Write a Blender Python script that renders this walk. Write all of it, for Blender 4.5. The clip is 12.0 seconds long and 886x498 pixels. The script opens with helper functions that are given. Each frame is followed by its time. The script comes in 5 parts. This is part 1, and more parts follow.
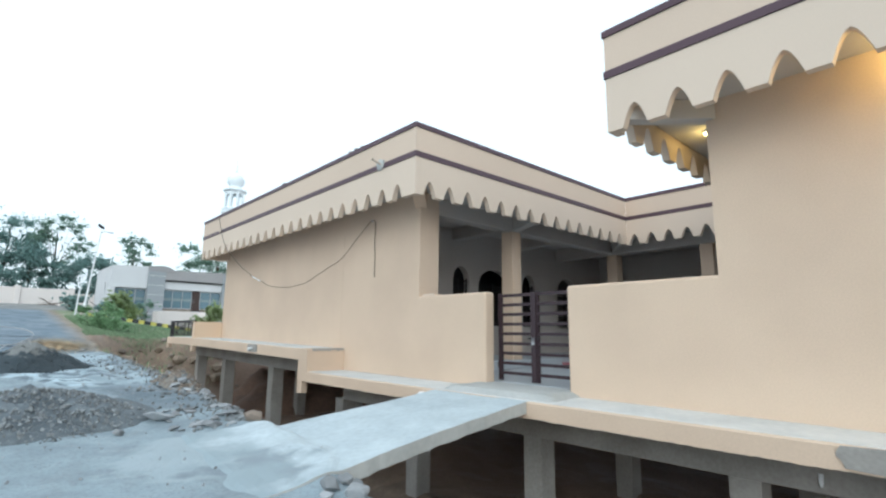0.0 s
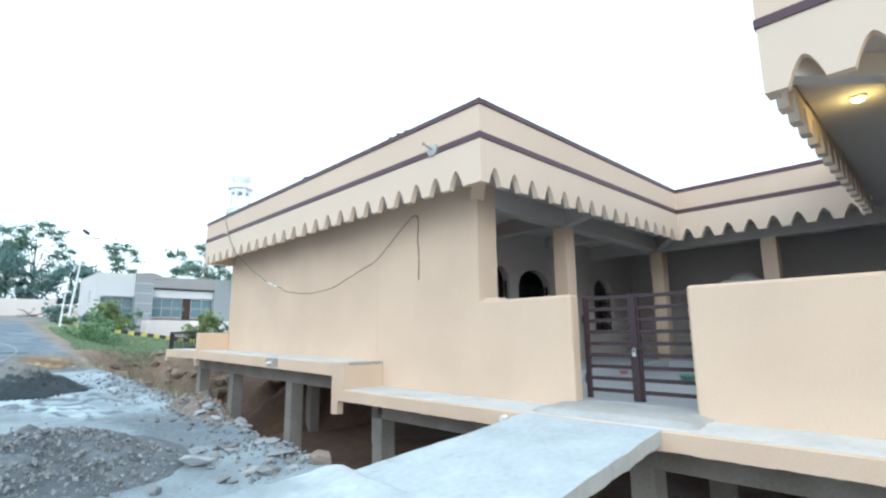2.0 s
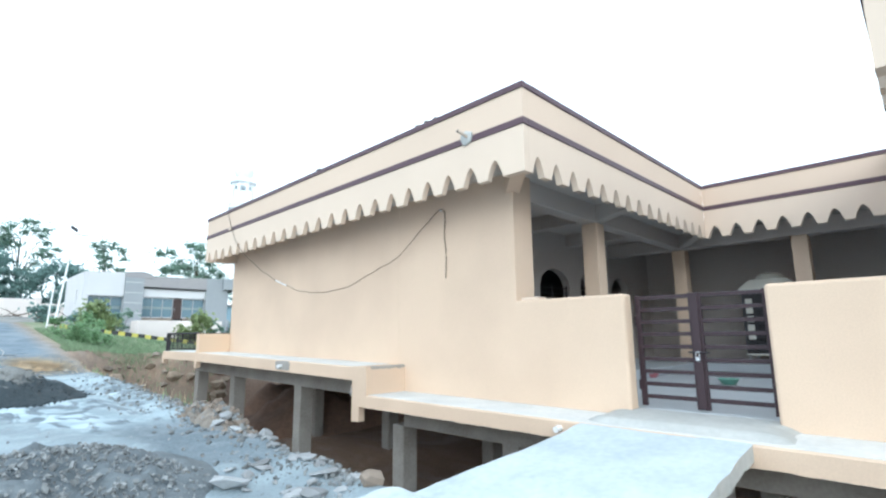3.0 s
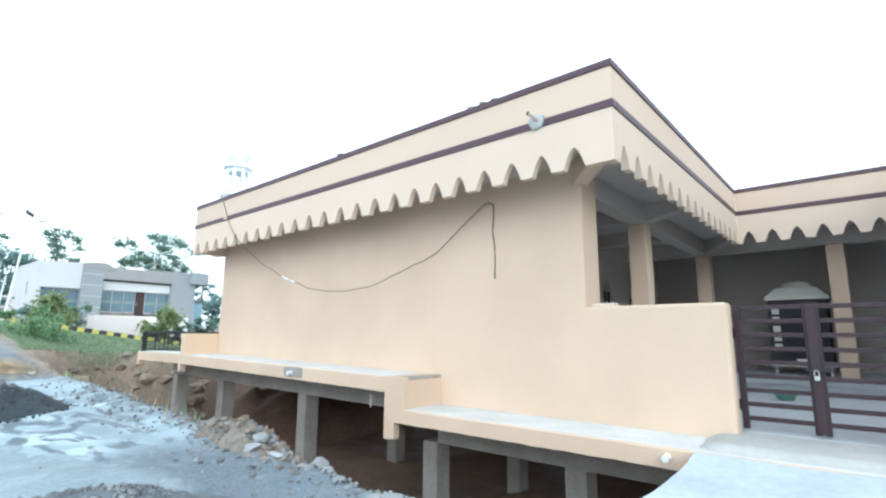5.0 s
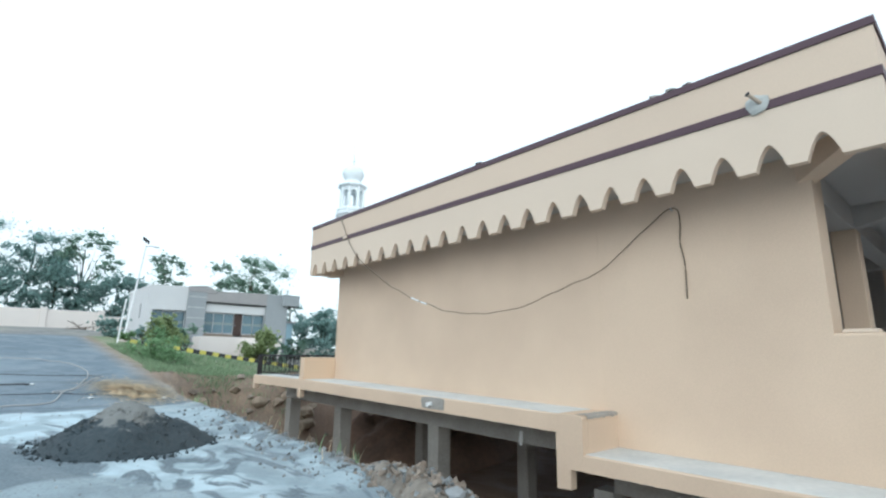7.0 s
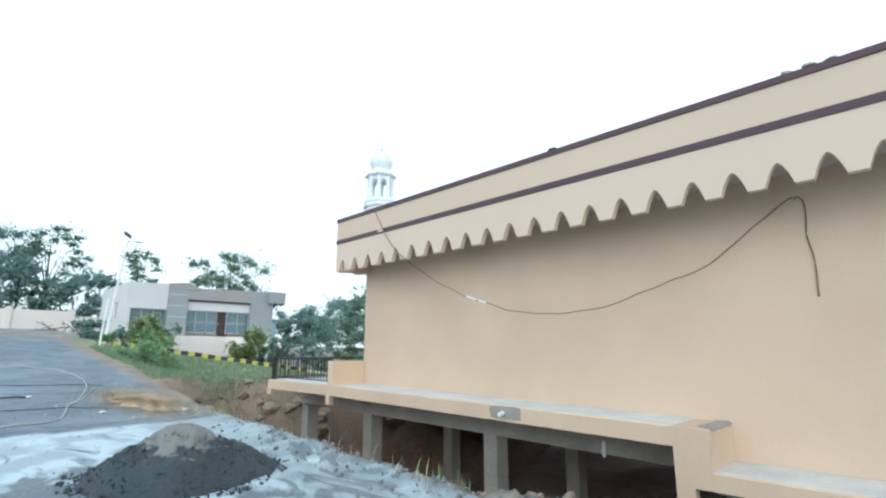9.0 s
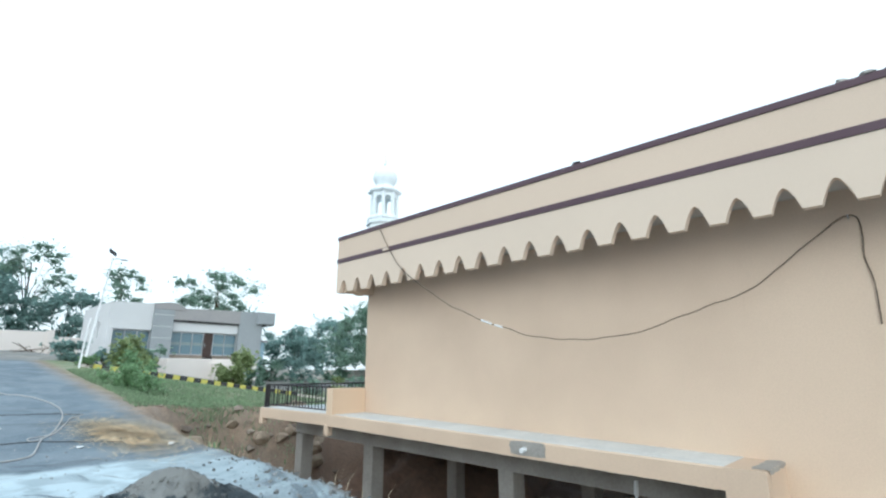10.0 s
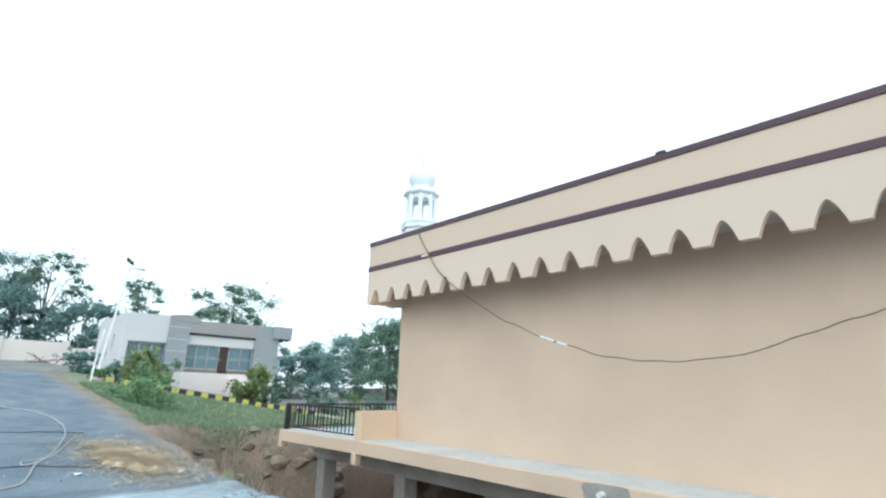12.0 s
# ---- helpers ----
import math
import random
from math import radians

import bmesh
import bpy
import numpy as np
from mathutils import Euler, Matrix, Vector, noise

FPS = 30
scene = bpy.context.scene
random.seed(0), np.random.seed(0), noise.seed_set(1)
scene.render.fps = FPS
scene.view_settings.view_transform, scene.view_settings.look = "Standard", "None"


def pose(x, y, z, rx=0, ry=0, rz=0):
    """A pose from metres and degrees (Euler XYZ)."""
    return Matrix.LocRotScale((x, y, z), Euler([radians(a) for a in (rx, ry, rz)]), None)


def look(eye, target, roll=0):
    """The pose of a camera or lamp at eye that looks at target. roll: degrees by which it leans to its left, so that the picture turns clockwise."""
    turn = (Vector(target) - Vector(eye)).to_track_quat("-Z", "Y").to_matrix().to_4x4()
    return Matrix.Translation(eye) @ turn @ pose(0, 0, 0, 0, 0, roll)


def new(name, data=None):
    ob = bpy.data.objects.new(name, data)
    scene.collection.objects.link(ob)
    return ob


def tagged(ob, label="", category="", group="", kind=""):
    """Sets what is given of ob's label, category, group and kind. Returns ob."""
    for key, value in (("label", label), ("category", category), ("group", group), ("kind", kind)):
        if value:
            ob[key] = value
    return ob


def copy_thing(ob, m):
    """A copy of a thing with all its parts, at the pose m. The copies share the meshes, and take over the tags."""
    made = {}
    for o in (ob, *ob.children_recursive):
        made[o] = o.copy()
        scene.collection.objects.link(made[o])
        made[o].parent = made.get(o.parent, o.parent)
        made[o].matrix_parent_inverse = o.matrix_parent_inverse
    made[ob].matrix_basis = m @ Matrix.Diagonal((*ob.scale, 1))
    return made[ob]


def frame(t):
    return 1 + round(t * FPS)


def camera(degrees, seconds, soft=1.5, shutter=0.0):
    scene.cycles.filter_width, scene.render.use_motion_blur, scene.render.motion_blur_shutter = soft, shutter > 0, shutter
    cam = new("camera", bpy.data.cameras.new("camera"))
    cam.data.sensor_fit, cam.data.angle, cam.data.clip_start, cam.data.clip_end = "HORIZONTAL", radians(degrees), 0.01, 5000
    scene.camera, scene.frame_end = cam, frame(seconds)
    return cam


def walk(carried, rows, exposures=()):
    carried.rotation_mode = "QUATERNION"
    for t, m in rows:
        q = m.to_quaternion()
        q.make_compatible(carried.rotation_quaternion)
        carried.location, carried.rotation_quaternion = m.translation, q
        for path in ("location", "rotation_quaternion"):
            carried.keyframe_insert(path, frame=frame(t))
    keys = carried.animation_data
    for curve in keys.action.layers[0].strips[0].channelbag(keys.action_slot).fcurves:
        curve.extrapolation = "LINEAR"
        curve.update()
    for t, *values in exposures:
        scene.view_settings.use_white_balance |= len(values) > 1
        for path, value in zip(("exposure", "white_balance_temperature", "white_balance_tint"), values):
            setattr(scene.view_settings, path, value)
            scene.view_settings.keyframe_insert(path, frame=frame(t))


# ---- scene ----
cam = camera(83.7, 12.0, 2.3)
METRES, EYE, TILT, LEAN, TURN = 10.0, 1.55, 0.0, 0.0, -41.6
PATH = [
    (0, (0.234, 0.329, 1.55), (1.564, 1.785, 1.884), 0.6),
    (0.5, (0.227, 0.772, 1.569), (1.573, 2.214, 1.896), 0.4),
    (1, (0.156, 1.229, 1.585), (1.508, 2.666, 1.911), 0.1),
    (1.5, (0.146, 1.66, 1.627), (1.524, 3.071, 1.958), 0.2),
    (2, (0.143, 2.077, 1.674), (1.515, 3.491, 2.018), -0.6),
    (2.5, (0.089, 2.527, 1.694), (1.461, 3.94, 2.038), -0.7),
    (4.5, (-0.038, 4.181, 1.786), (1.505, 5.405, 2.131), 0.6),
    (5, (-0.186, 4.559, 1.819), (1.314, 5.836, 2.163), 0.4),
    (5.5, (-0.241, 4.91, 1.845), (1.223, 6.22, 2.22), 0.3),
    (6, (-0.294, 5.263, 1.892), (1.045, 6.691, 2.301), 0.8),
    (6.5, (-0.393, 5.748, 1.932), (0.906, 7.215, 2.333), 2.2),
    (7, (-0.457, 6.203, 1.927), (0.84, 7.666, 2.346), 0.8),
    (9, (-1.062, 7.878, 2.071), (0.323, 9.264, 2.471), 0.0),
    (9.5, (-1.042, 8.266, 2.129), (0.373, 9.618, 2.54), 1.0),
    (10, (-0.945, 8.57, 2.18), (0.458, 9.911, 2.66), 0.1),
    (10.5, (-0.852, 8.889, 2.191), (0.537, 10.224, 2.729), 0.3),
    (11, (-0.749, 9.168, 2.202), (0.638, 10.5, 2.75), 1.8),
    (11.5, (-0.63, 9.413, 2.228), (0.73, 10.771, 2.782), 1.2),
    (12, (-0.555, 9.728, 2.223), (0.793, 11.099, 2.775), 1.4),
]
EXPOSURES = [(0.0, -0.3, 5450, 1), (1.0, -0.28, 5450, 1), (1.6, -0.15, 5330, 1), (2.2, 0.08, 5330, 1), (2.7, 0.18, 5330, 1), (4.3, 0.52, 5330, 1), (4.6, 0.45, 5330, 1), (5.0, 0.22, 5330, 1), (5.5, 0.1, 5330, 1), (6.0, -0.05, 5450, 0), (6.5, -0.26, 5450, 0), (7.2, -0.28, 5450, 0), (9.5, -0.22, 5450, 0), (12.0, -0.17, 5450, 0)]
walk(cam, [(t, look(eye, target, roll)) for t, eye, target, roll in PATH], EXPOSURES)

# ---------------------------------------------------------------- sky and sun
world = bpy.data.worlds.new("world")
scene.world = world
world.use_nodes = True
wn = world.node_tree
bg = wn.nodes["Background"]
sky = wn.nodes.new("ShaderNodeTexSky")
sky.sky_type = 'NISHITA'
sky.sun_disc = False
sky.sun_elevation = radians(24)
sky.sun_rotation = radians(-132)
sky.air_density, sky.dust_density, sky.ozone_density = 1.0, 4.0, 1.0
haze = wn.nodes.new("ShaderNodeMix")
haze.data_type = 'RGBA'
haze.inputs["Factor"].default_value = 0.72
haze.inputs["B"].default_value = (16.85, 16.5, 16.05, 1)
wn.links.new(sky.outputs["Color"], haze.inputs["A"])
wn.links.new(haze.outputs["Result"], bg.inputs["Color"])
bg.inputs["Strength"].default_value = 0.12

sun_data = bpy.data.lights.new("sun", "SUN")
sun_data.energy, sun_data.angle, sun_data.color = 1.0, radians(35), (0.99, 0.955, 0.88)
sun = new("sun", sun_data)
sun.matrix_world = look((-14, -8, 14), (5, 9, 2))

# ---------------------------------------------------------------- materials


def material(name, colour, colour2=None, rough=0.85, grain=40.0, stain=1.2, bump=0.15, metal=0.0, wear=0.35, vary=0.0, spec=0.4, depth=0.004):
    """A surface with fine grain, broad stains and relief, in metres of the world."""
    m = bpy.data.materials.new(name)
    m.use_nodes = True
    nt = m.node_tree
    n, ln = nt.nodes, nt.links
    b = n["Principled BSDF"]
    geo = n.new("ShaderNodeNewGeometry")
    colour2 = colour2 or tuple(c * 0.7 for c in colour)
    big = n.new("ShaderNodeTexNoise")
    big.inputs["Scale"].default_value, big.inputs["Detail"].default_value = stain, 6
    fine = n.new("ShaderNodeTexNoise")
    fine.inputs["Scale"].default_value, fine.inputs["Detail"].default_value = grain, 4
    for t in (big, fine):
        ln.new(geo.outputs["Position"], t.inputs["Vector"])
    ramp = n.new("ShaderNodeMapRange")
    ramp.inputs["From Min"].default_value, ramp.inputs["From Max"].default_value = 0.35, 0.75
    ramp.inputs["To Max"].default_value = wear
    ln.new(big.outputs["Fac"], ramp.inputs["Value"])
    ramp2 = n.new("ShaderNodeMapRange")
    ramp2.inputs["From Min"].default_value, ramp2.inputs["From Max"].default_value = 0.3, 0.7
    ramp2.inputs["To Max"].default_value = wear * 0.6
    ln.new(fine.outputs["Fac"], ramp2.inputs["Value"])
    add = n.new("ShaderNodeMath")
    add.use_clamp = True
    ln.new(ramp.outputs[0], add.inputs[0])
    ln.new(ramp2.outputs[0], add.inputs[1])
    mix = n.new("ShaderNodeMix")
    mix.data_type = 'RGBA'
    mix.inputs["A"].default_value, mix.inputs["B"].default_value = (*colour, 1), (*colour2, 1)
    ln.new(add.outputs[0], mix.inputs["Factor"])
    out = mix.outputs["Result"]
    if vary:
        info = n.new("ShaderNodeObjectInfo")
        isl = n.new("ShaderNodeMath")
        ln.new(info.outputs["Random"], isl.inputs[0])
        ln.new(geo.outputs["Random Per Island"], isl.inputs[1])
        fr = n.new("ShaderNodeMath")
        fr.operation = 'FRACT'
        ln.new(isl.outputs[0], fr.inputs[0])
        hsv = n.new("ShaderNodeHueSaturation")
        mr = n.new("ShaderNodeMapRange")
        mr.inputs["To Min"].default_value, mr.inputs["To Max"].default_value = 1 - vary, 1 + vary
        ln.new(fr.outputs[0], mr.inputs["Value"])
        ln.new(mr.outputs[0], hsv.inputs["Value"])
        ln.new(out, hsv.inputs["Color"])
        out = hsv.outputs["Color"]
    ln.new(out, b.inputs["Base Color"])
    b.inputs["Roughness"].default_value = rough
    b.inputs["Metallic"].default_value = metal
    b.inputs["Specular IOR Level"].default_value = spec
    if bump:
        bp = n.new("ShaderNodeBump")
        bp.inputs["Strength"].default_value, bp.inputs["Distance"].default_value = bump, depth
        ln.new(fine.outputs["Fac"], bp.inputs["Height"])
        ln.new(bp.outputs["Normal"], b.inputs["Normal"])
    return m


PEACH = material("peach_plaster", (0.668, 0.522, 0.393), (0.555, 0.428, 0.322), grain=60, stain=0.7, bump=0.3, wear=0.72)
PARAPET = material("pale_peach_parapet", (0.664, 0.527, 0.414), (0.578, 0.458, 0.36), grain=60, stain=0.45, bump=0.25, wear=0.6)
ORANGE = material("fresh_orange_plaster", (0.69, 0.52, 0.37), (0.65, 0.505, 0.37), grain=60, stain=0.8, bump=0.25)
CREAM = material("cream_plaster", (0.678, 0.555, 0.447), (0.60, 0.492, 0.397), grain=60, stain=0.7, bump=0.25)
PLUM = material("plum_trim_paint", (0.080, 0.044, 0.058), (0.115, 0.073, 0.085), rough=0.5, bump=0.1)
CONCRETE = material("grey_concrete", (0.40, 0.38, 0.355), (0.25, 0.235, 0.215), grain=25, stain=1.5, bump=0.5, wear=0.7)
SLAB = material("pale_cement_screed", (0.56, 0.625, 0.655), (0.40, 0.455, 0.485), grain=14, stain=1.9, bump=0.3, wear=0.75)
LEDGETOP = material("pale_ledge_screed", (0.71, 0.705, 0.685), (0.53, 0.54, 0.535), grain=14, stain=1.7, bump=0.25, wear=0.7)
LANDING = material("grey_cement_landing", (0.50, 0.505, 0.49), (0.36, 0.365, 0.355), grain=16, stain=1.6, bump=0.3, wear=0.7)
INTERIOR = material("unpainted_interior_plaster", (0.52, 0.48, 0.45), (0.42, 0.39, 0.36), stain=0.7)
SOFFIT = material("soffit_plaster", (0.52, 0.49, 0.46), (0.42, 0.39, 0.38), stain=0.7)
FLOORM = material("courtyard_cement", (0.50, 0.53, 0.56), (0.38, 0.40, 0.43), rough=0.55, stain=1.0)
MAROON = material("maroon_gate_paint", (0.048, 0.030, 0.035), (0.036, 0.024, 0.03), rough=0.45, bump=0.08, metal=0.2)
BLACKIRON = material("black_iron_paint", (0.03, 0.03, 0.035), (0.06, 0.05, 0.05), rough=0.5, bump=0.1, metal=0.3)
WHITE = material("white_paint", (0.80, 0.81, 0.82), (0.70, 0.72, 0.74), rough=0.6, bump=0.1)
STEEL = material("galvanised_steel", (0.55, 0.56, 0.58), (0.42, 0.43, 0.45), rough=0.45, metal=0.7, bump=0.05)
# Near-black colour carries the unlit hall's darkness, not a plaster tone.
DARKVOID = material("painted_room_darkness", (0.045, 0.04, 0.04), (0.03, 0.03, 0.03))
CABLE = material("grey_brown_cable", (0.16, 0.12, 0.09), (0.10, 0.08, 0.06), rough=0.6, bump=0)
CONDUIT = material("dusty_conduit", (0.45, 0.37, 0.30), (0.35, 0.30, 0.25), rough=0.6, bump=0)
ROCK = material("grey_rubble_stone", (0.34, 0.355, 0.37), (0.22, 0.225, 0.23), grain=18, stain=3, bump=0.7, wear=0.7, vary=0.3, depth=0.01)
GRAVEL = material("grey_gravel", (0.19, 0.215, 0.23), (0.11, 0.128, 0.142), grain=14, stain=2, bump=1.0, wear=0.9, depth=0.03)
DARKHEAP = material("dark_wet_sand", (0.030, 0.045, 0.056), (0.072, 0.084, 0.092), grain=22, stain=1.1, bump=1.0, wear=0.6, depth=0.02)
STRAW = material("dry_straw", (0.68, 0.56, 0.39), (0.54, 0.45, 0.315), vary=0.2, bump=0)
BARK = material("tree_bark", (0.12, 0.09, 0.065), (0.07, 0.055, 0.04), grain=12, bump=0.6)
# LEAF and LEAF2 are paled and blued to put distance haze into the colour.
LEAF = material("hazy_green_leaf", (0.29, 0.40, 0.315), (0.225, 0.345, 0.275), vary=0.3, bump=0, rough=0.6, grain=3, stain=0.4)
LEAF2 = material("hazy_blue_green_leaf", (0.29, 0.41, 0.38), (0.225, 0.345, 0.33), vary=0.3, bump=0, rough=0.6, grain=3, stain=0.4)
SHRUB = material("bright_shrub_leaf", (0.30, 0.44, 0.245), (0.23, 0.36, 0.205), vary=0.35, bump=0, rough=0.6, grain=3)
YSHRUB = material("yellow_shrub_leaf", (0.34, 0.405, 0.205), (0.265, 0.335, 0.165), vary=0.3, bump=0, rough=0.6, grain=3)
GRASS = material("roadside_grass", (0.245, 0.345, 0.205), (0.30, 0.33, 0.225), vary=0.3, bump=0, rough=0.7, grain=3, stain=0.5)
HOUSEW = material("white_washed_wall", (0.64, 0.64, 0.65), (0.52, 0.52, 0.535), stain=0.5)
HOUSEG = material("grey_stone_cladding", (0.33, 0.35, 0.37), (0.25, 0.265, 0.28), stain=0.8, grain=8)
SLATE = material("weathered_roof_slab", (0.30, 0.29, 0.30), (0.42, 0.40, 0.38), stain=0.7, grain=6)
YELLOW = material("yellow_kerb_paint", (0.60, 0.54, 0.12), (0.46, 0.42, 0.15), stain=2)
KERBBLK = material("black_kerb_paint", (0.04, 0.04, 0.045), (0.08, 0.08, 0.08), stain=2)
PALEWALL = material("pale_boundary_wall", (0.74, 0.68, 0.64), (0.60, 0.55, 0.52), stain=0.8)
DOORW = material("dark_brown_door", (0.05, 0.03, 0.025), (0.04, 0.025, 0.02), rough=0.5)
BLUEP = material("pale_blue_paint", (0.42, 0.58, 0.66), (0.34, 0.48, 0.56), stain=0.8)
DOMEM = material("white_minaret_paint", (0.80, 0.83, 0.84), (0.68, 0.74, 0.76), rough=0.5, bump=0.05)
TEAL = material("grey_green_fibreglass", (0.22, 0.27, 0.27), (0.16, 0.2, 0.2), rough=0.5)
CREAMP = material("cream_plastic", (0.66, 0.64, 0.58), (0.55, 0.54, 0.50), rough=0.5, bump=0)
VERGEROCK = material("mixed_verge_rubble", (0.27, 0.285, 0.292), (0.16, 0.166, 0.168), grain=18, stain=3, bump=0.7, wear=0.7, vary=0.4, depth=0.01)
REDEARTH = material("red_earth", (0.21, 0.13, 0.093), (0.13, 0.088, 0.068), grain=8, stain=1.2, bump=0.9, wear=0.9, depth=0.03)


def dry_crust(m, z0, z1, colour):
    """A pale crust of dried sand over the top of a wet heap, with a broken lower edge."""
    nt = m.node_tree
    n, ln = nt.nodes, nt.links
    b = n["Principled BSDF"]
    src = b.inputs["Base Color"].links[0].from_socket
    geo, sep, nz = n.new("ShaderNodeNewGeometry"), n.new("ShaderNodeSeparateXYZ"), n.new("ShaderNodeTexNoise")
    nz.inputs["Scale"].default_value, nz.inputs["Detail"].default_value = 4.5, 6
    ln.new(geo.outputs["Position"], sep.inputs[0])
    ln.new(geo.outputs["Position"], nz.inputs["Vector"])
    off = n.new("ShaderNodeMath")
    off.operation = 'MULTIPLY_ADD'
    off.inputs[1].default_value = 0.55
    ln.new(nz.outputs["Fac"], off.inputs[0])
    ln.new(sep.outputs[2], off.inputs[2])
    mr = n.new("ShaderNodeMapRange")
    mr.inputs["From Min"].default_value, mr.inputs["From Max"].default_value = z0 + 0.275, z1 + 0.275
    ln.new(off.outputs[0], mr.inputs["Value"])
    mx = n.new("ShaderNodeMix")
    mx.data_type = 'RGBA'
    mx.inputs["B"].default_value = (*colour, 1)
    ln.new(mr.outputs[0], mx.inputs["Factor"])
    ln.new(src, mx.inputs["A"])
    ln.new(mx.outputs["Result"], b.inputs["Base Color"])


dry_crust(DARKHEAP, 1.04, 1.09, (0.20, 0.205, 0.20))

GLASS = bpy.data.materials.new("window_glass")
GLASS.use_nodes = True
gb = GLASS.node_tree.nodes["Principled BSDF"]
gb.inputs["Base Color"].default_value = (0.10, 0.17, 0.21, 1)
gb.inputs["Roughness"].default_value = 0.12
gb.inputs["Specular IOR Level"].default_value = 0.8

BULB = bpy.data.materials.new("warm_bulb")
BULB.use_nodes = True
bb = BULB.node_tree.nodes["Principled BSDF"]
bb.inputs["Emission Color"].default_value = (1.0, 0.72, 0.32, 1)
bb.inputs["Emission Strength"].default_value = 12


def damp_patch(n, ln, geo, centre=(2.22, 4.95, 0.2), radius=0.55):
    """Ragged damp stain round one spot of the plan, 0 to 1."""
    grain = n.new("ShaderNodeTexNoise")
    grain.inputs["Scale"].default_value, grain.inputs["Detail"].default_value = 3.2, 5
    ln.new(geo.outputs["Position"], grain.inputs["Vector"])
    far = n.new("ShaderNodeVectorMath")
    far.operation = 'DISTANCE'
    far.inputs[1].default_value = centre
    ln.new(geo.outputs["Position"], far.inputs[0])
    both = n.new("ShaderNodeMath")
    both.operation = 'MULTIPLY_ADD'
    ln.new(grain.outputs["Fac"], both.inputs[0])
    both.inputs[1].default_value = 1.5
    ln.new(far.outputs["Value"], both.inputs[2])
    soft = n.new("ShaderNodeMapRange")
    soft.interpolation_type = 'SMOOTHSTEP'
    soft.inputs["From Min"].default_value, soft.inputs["From Max"].default_value = radius + 0.85, radius + 0.45
    soft.inputs["To Min"].default_value, soft.inputs["To Max"].default_value = 0.0, 0.75
    ln.new(both.outputs[0], soft.inputs["Value"])
    return soft.outputs[0]


def damp_slab(m):
    """Adds the damp stain and the tracked dust at the foot of the slab to its screed."""
    n, ln = m.node_tree.nodes, m.node_tree.links
    b = n["Principled BSDF"]
    old = b.inputs["Base Color"].links[0].from_socket
    mix = n.new("ShaderNodeMix")
    mix.data_type = 'RGBA'
    ln.new(damp_patch(n, ln, n.new("ShaderNodeNewGeometry")), mix.inputs["Factor"])
    ln.new(old, mix.inputs["A"])
    mix.inputs["B"].default_value = (0.19, 0.225, 0.255, 1)
    geo, sep, clump = n.new("ShaderNodeNewGeometry"), n.new("ShaderNodeSeparateXYZ"), n.new("ShaderNodeTexNoise")
    clump.inputs["Scale"].default_value, clump.inputs["Detail"].default_value = 2.6, 7
    ln.new(geo.outputs["Position"], sep.inputs[0])
    ln.new(geo.outputs["Position"], clump.inputs["Vector"])
    reach = n.new("ShaderNodeMath")
    reach.operation = 'MULTIPLY_ADD'
    reach.inputs[1].default_value = 1.5
    ln.new(clump.outputs["Fac"], reach.inputs[0])
    ln.new(sep.outputs[0], reach.inputs[2])
    fade = n.new("ShaderNodeMapRange")
    fade.interpolation_type = 'SMOOTHSTEP'
    fade.inputs["From Min"].default_value, fade.inputs["From Max"].default_value = 3.45, 2.65
    ln.new(reach.outputs[0], fade.inputs["Value"])
    dusty = n.new("ShaderNodeMix")
    dusty.data_type = 'RGBA'
    dusty.inputs["B"].default_value = (0.31, 0.37, 0.40, 1)
    ln.new(fade.outputs[0], dusty.inputs["Factor"])
    ln.new(mix.outputs["Result"], dusty.inputs["A"])
    ln.new(dusty.outputs["Result"], b.inputs["Base Color"])


damp_slab(SLAB)


def translucent_leaf(m, share=0.55):
    """Thin leaves let light through."""
    n, ln = m.node_tree.nodes, m.node_tree.links
    b = n["Principled BSDF"]
    glow = n.new("ShaderNodeBsdfTranslucent")
    ln.new(b.inputs["Base Color"].links[0].from_socket, glow.inputs["Color"])
    mix = n.new("ShaderNodeMixShader")
    mix.inputs[0].default_value = share
    ln.new(b.outputs[0], mix.inputs[1])
    ln.new(glow.outputs[0], mix.inputs[2])
    ln.new(mix.outputs[0], n["Material Output"].inputs["Surface"])


for leafy in (LEAF, LEAF2, SHRUB, YSHRUB, GRASS):
    translucent_leaf(leafy)


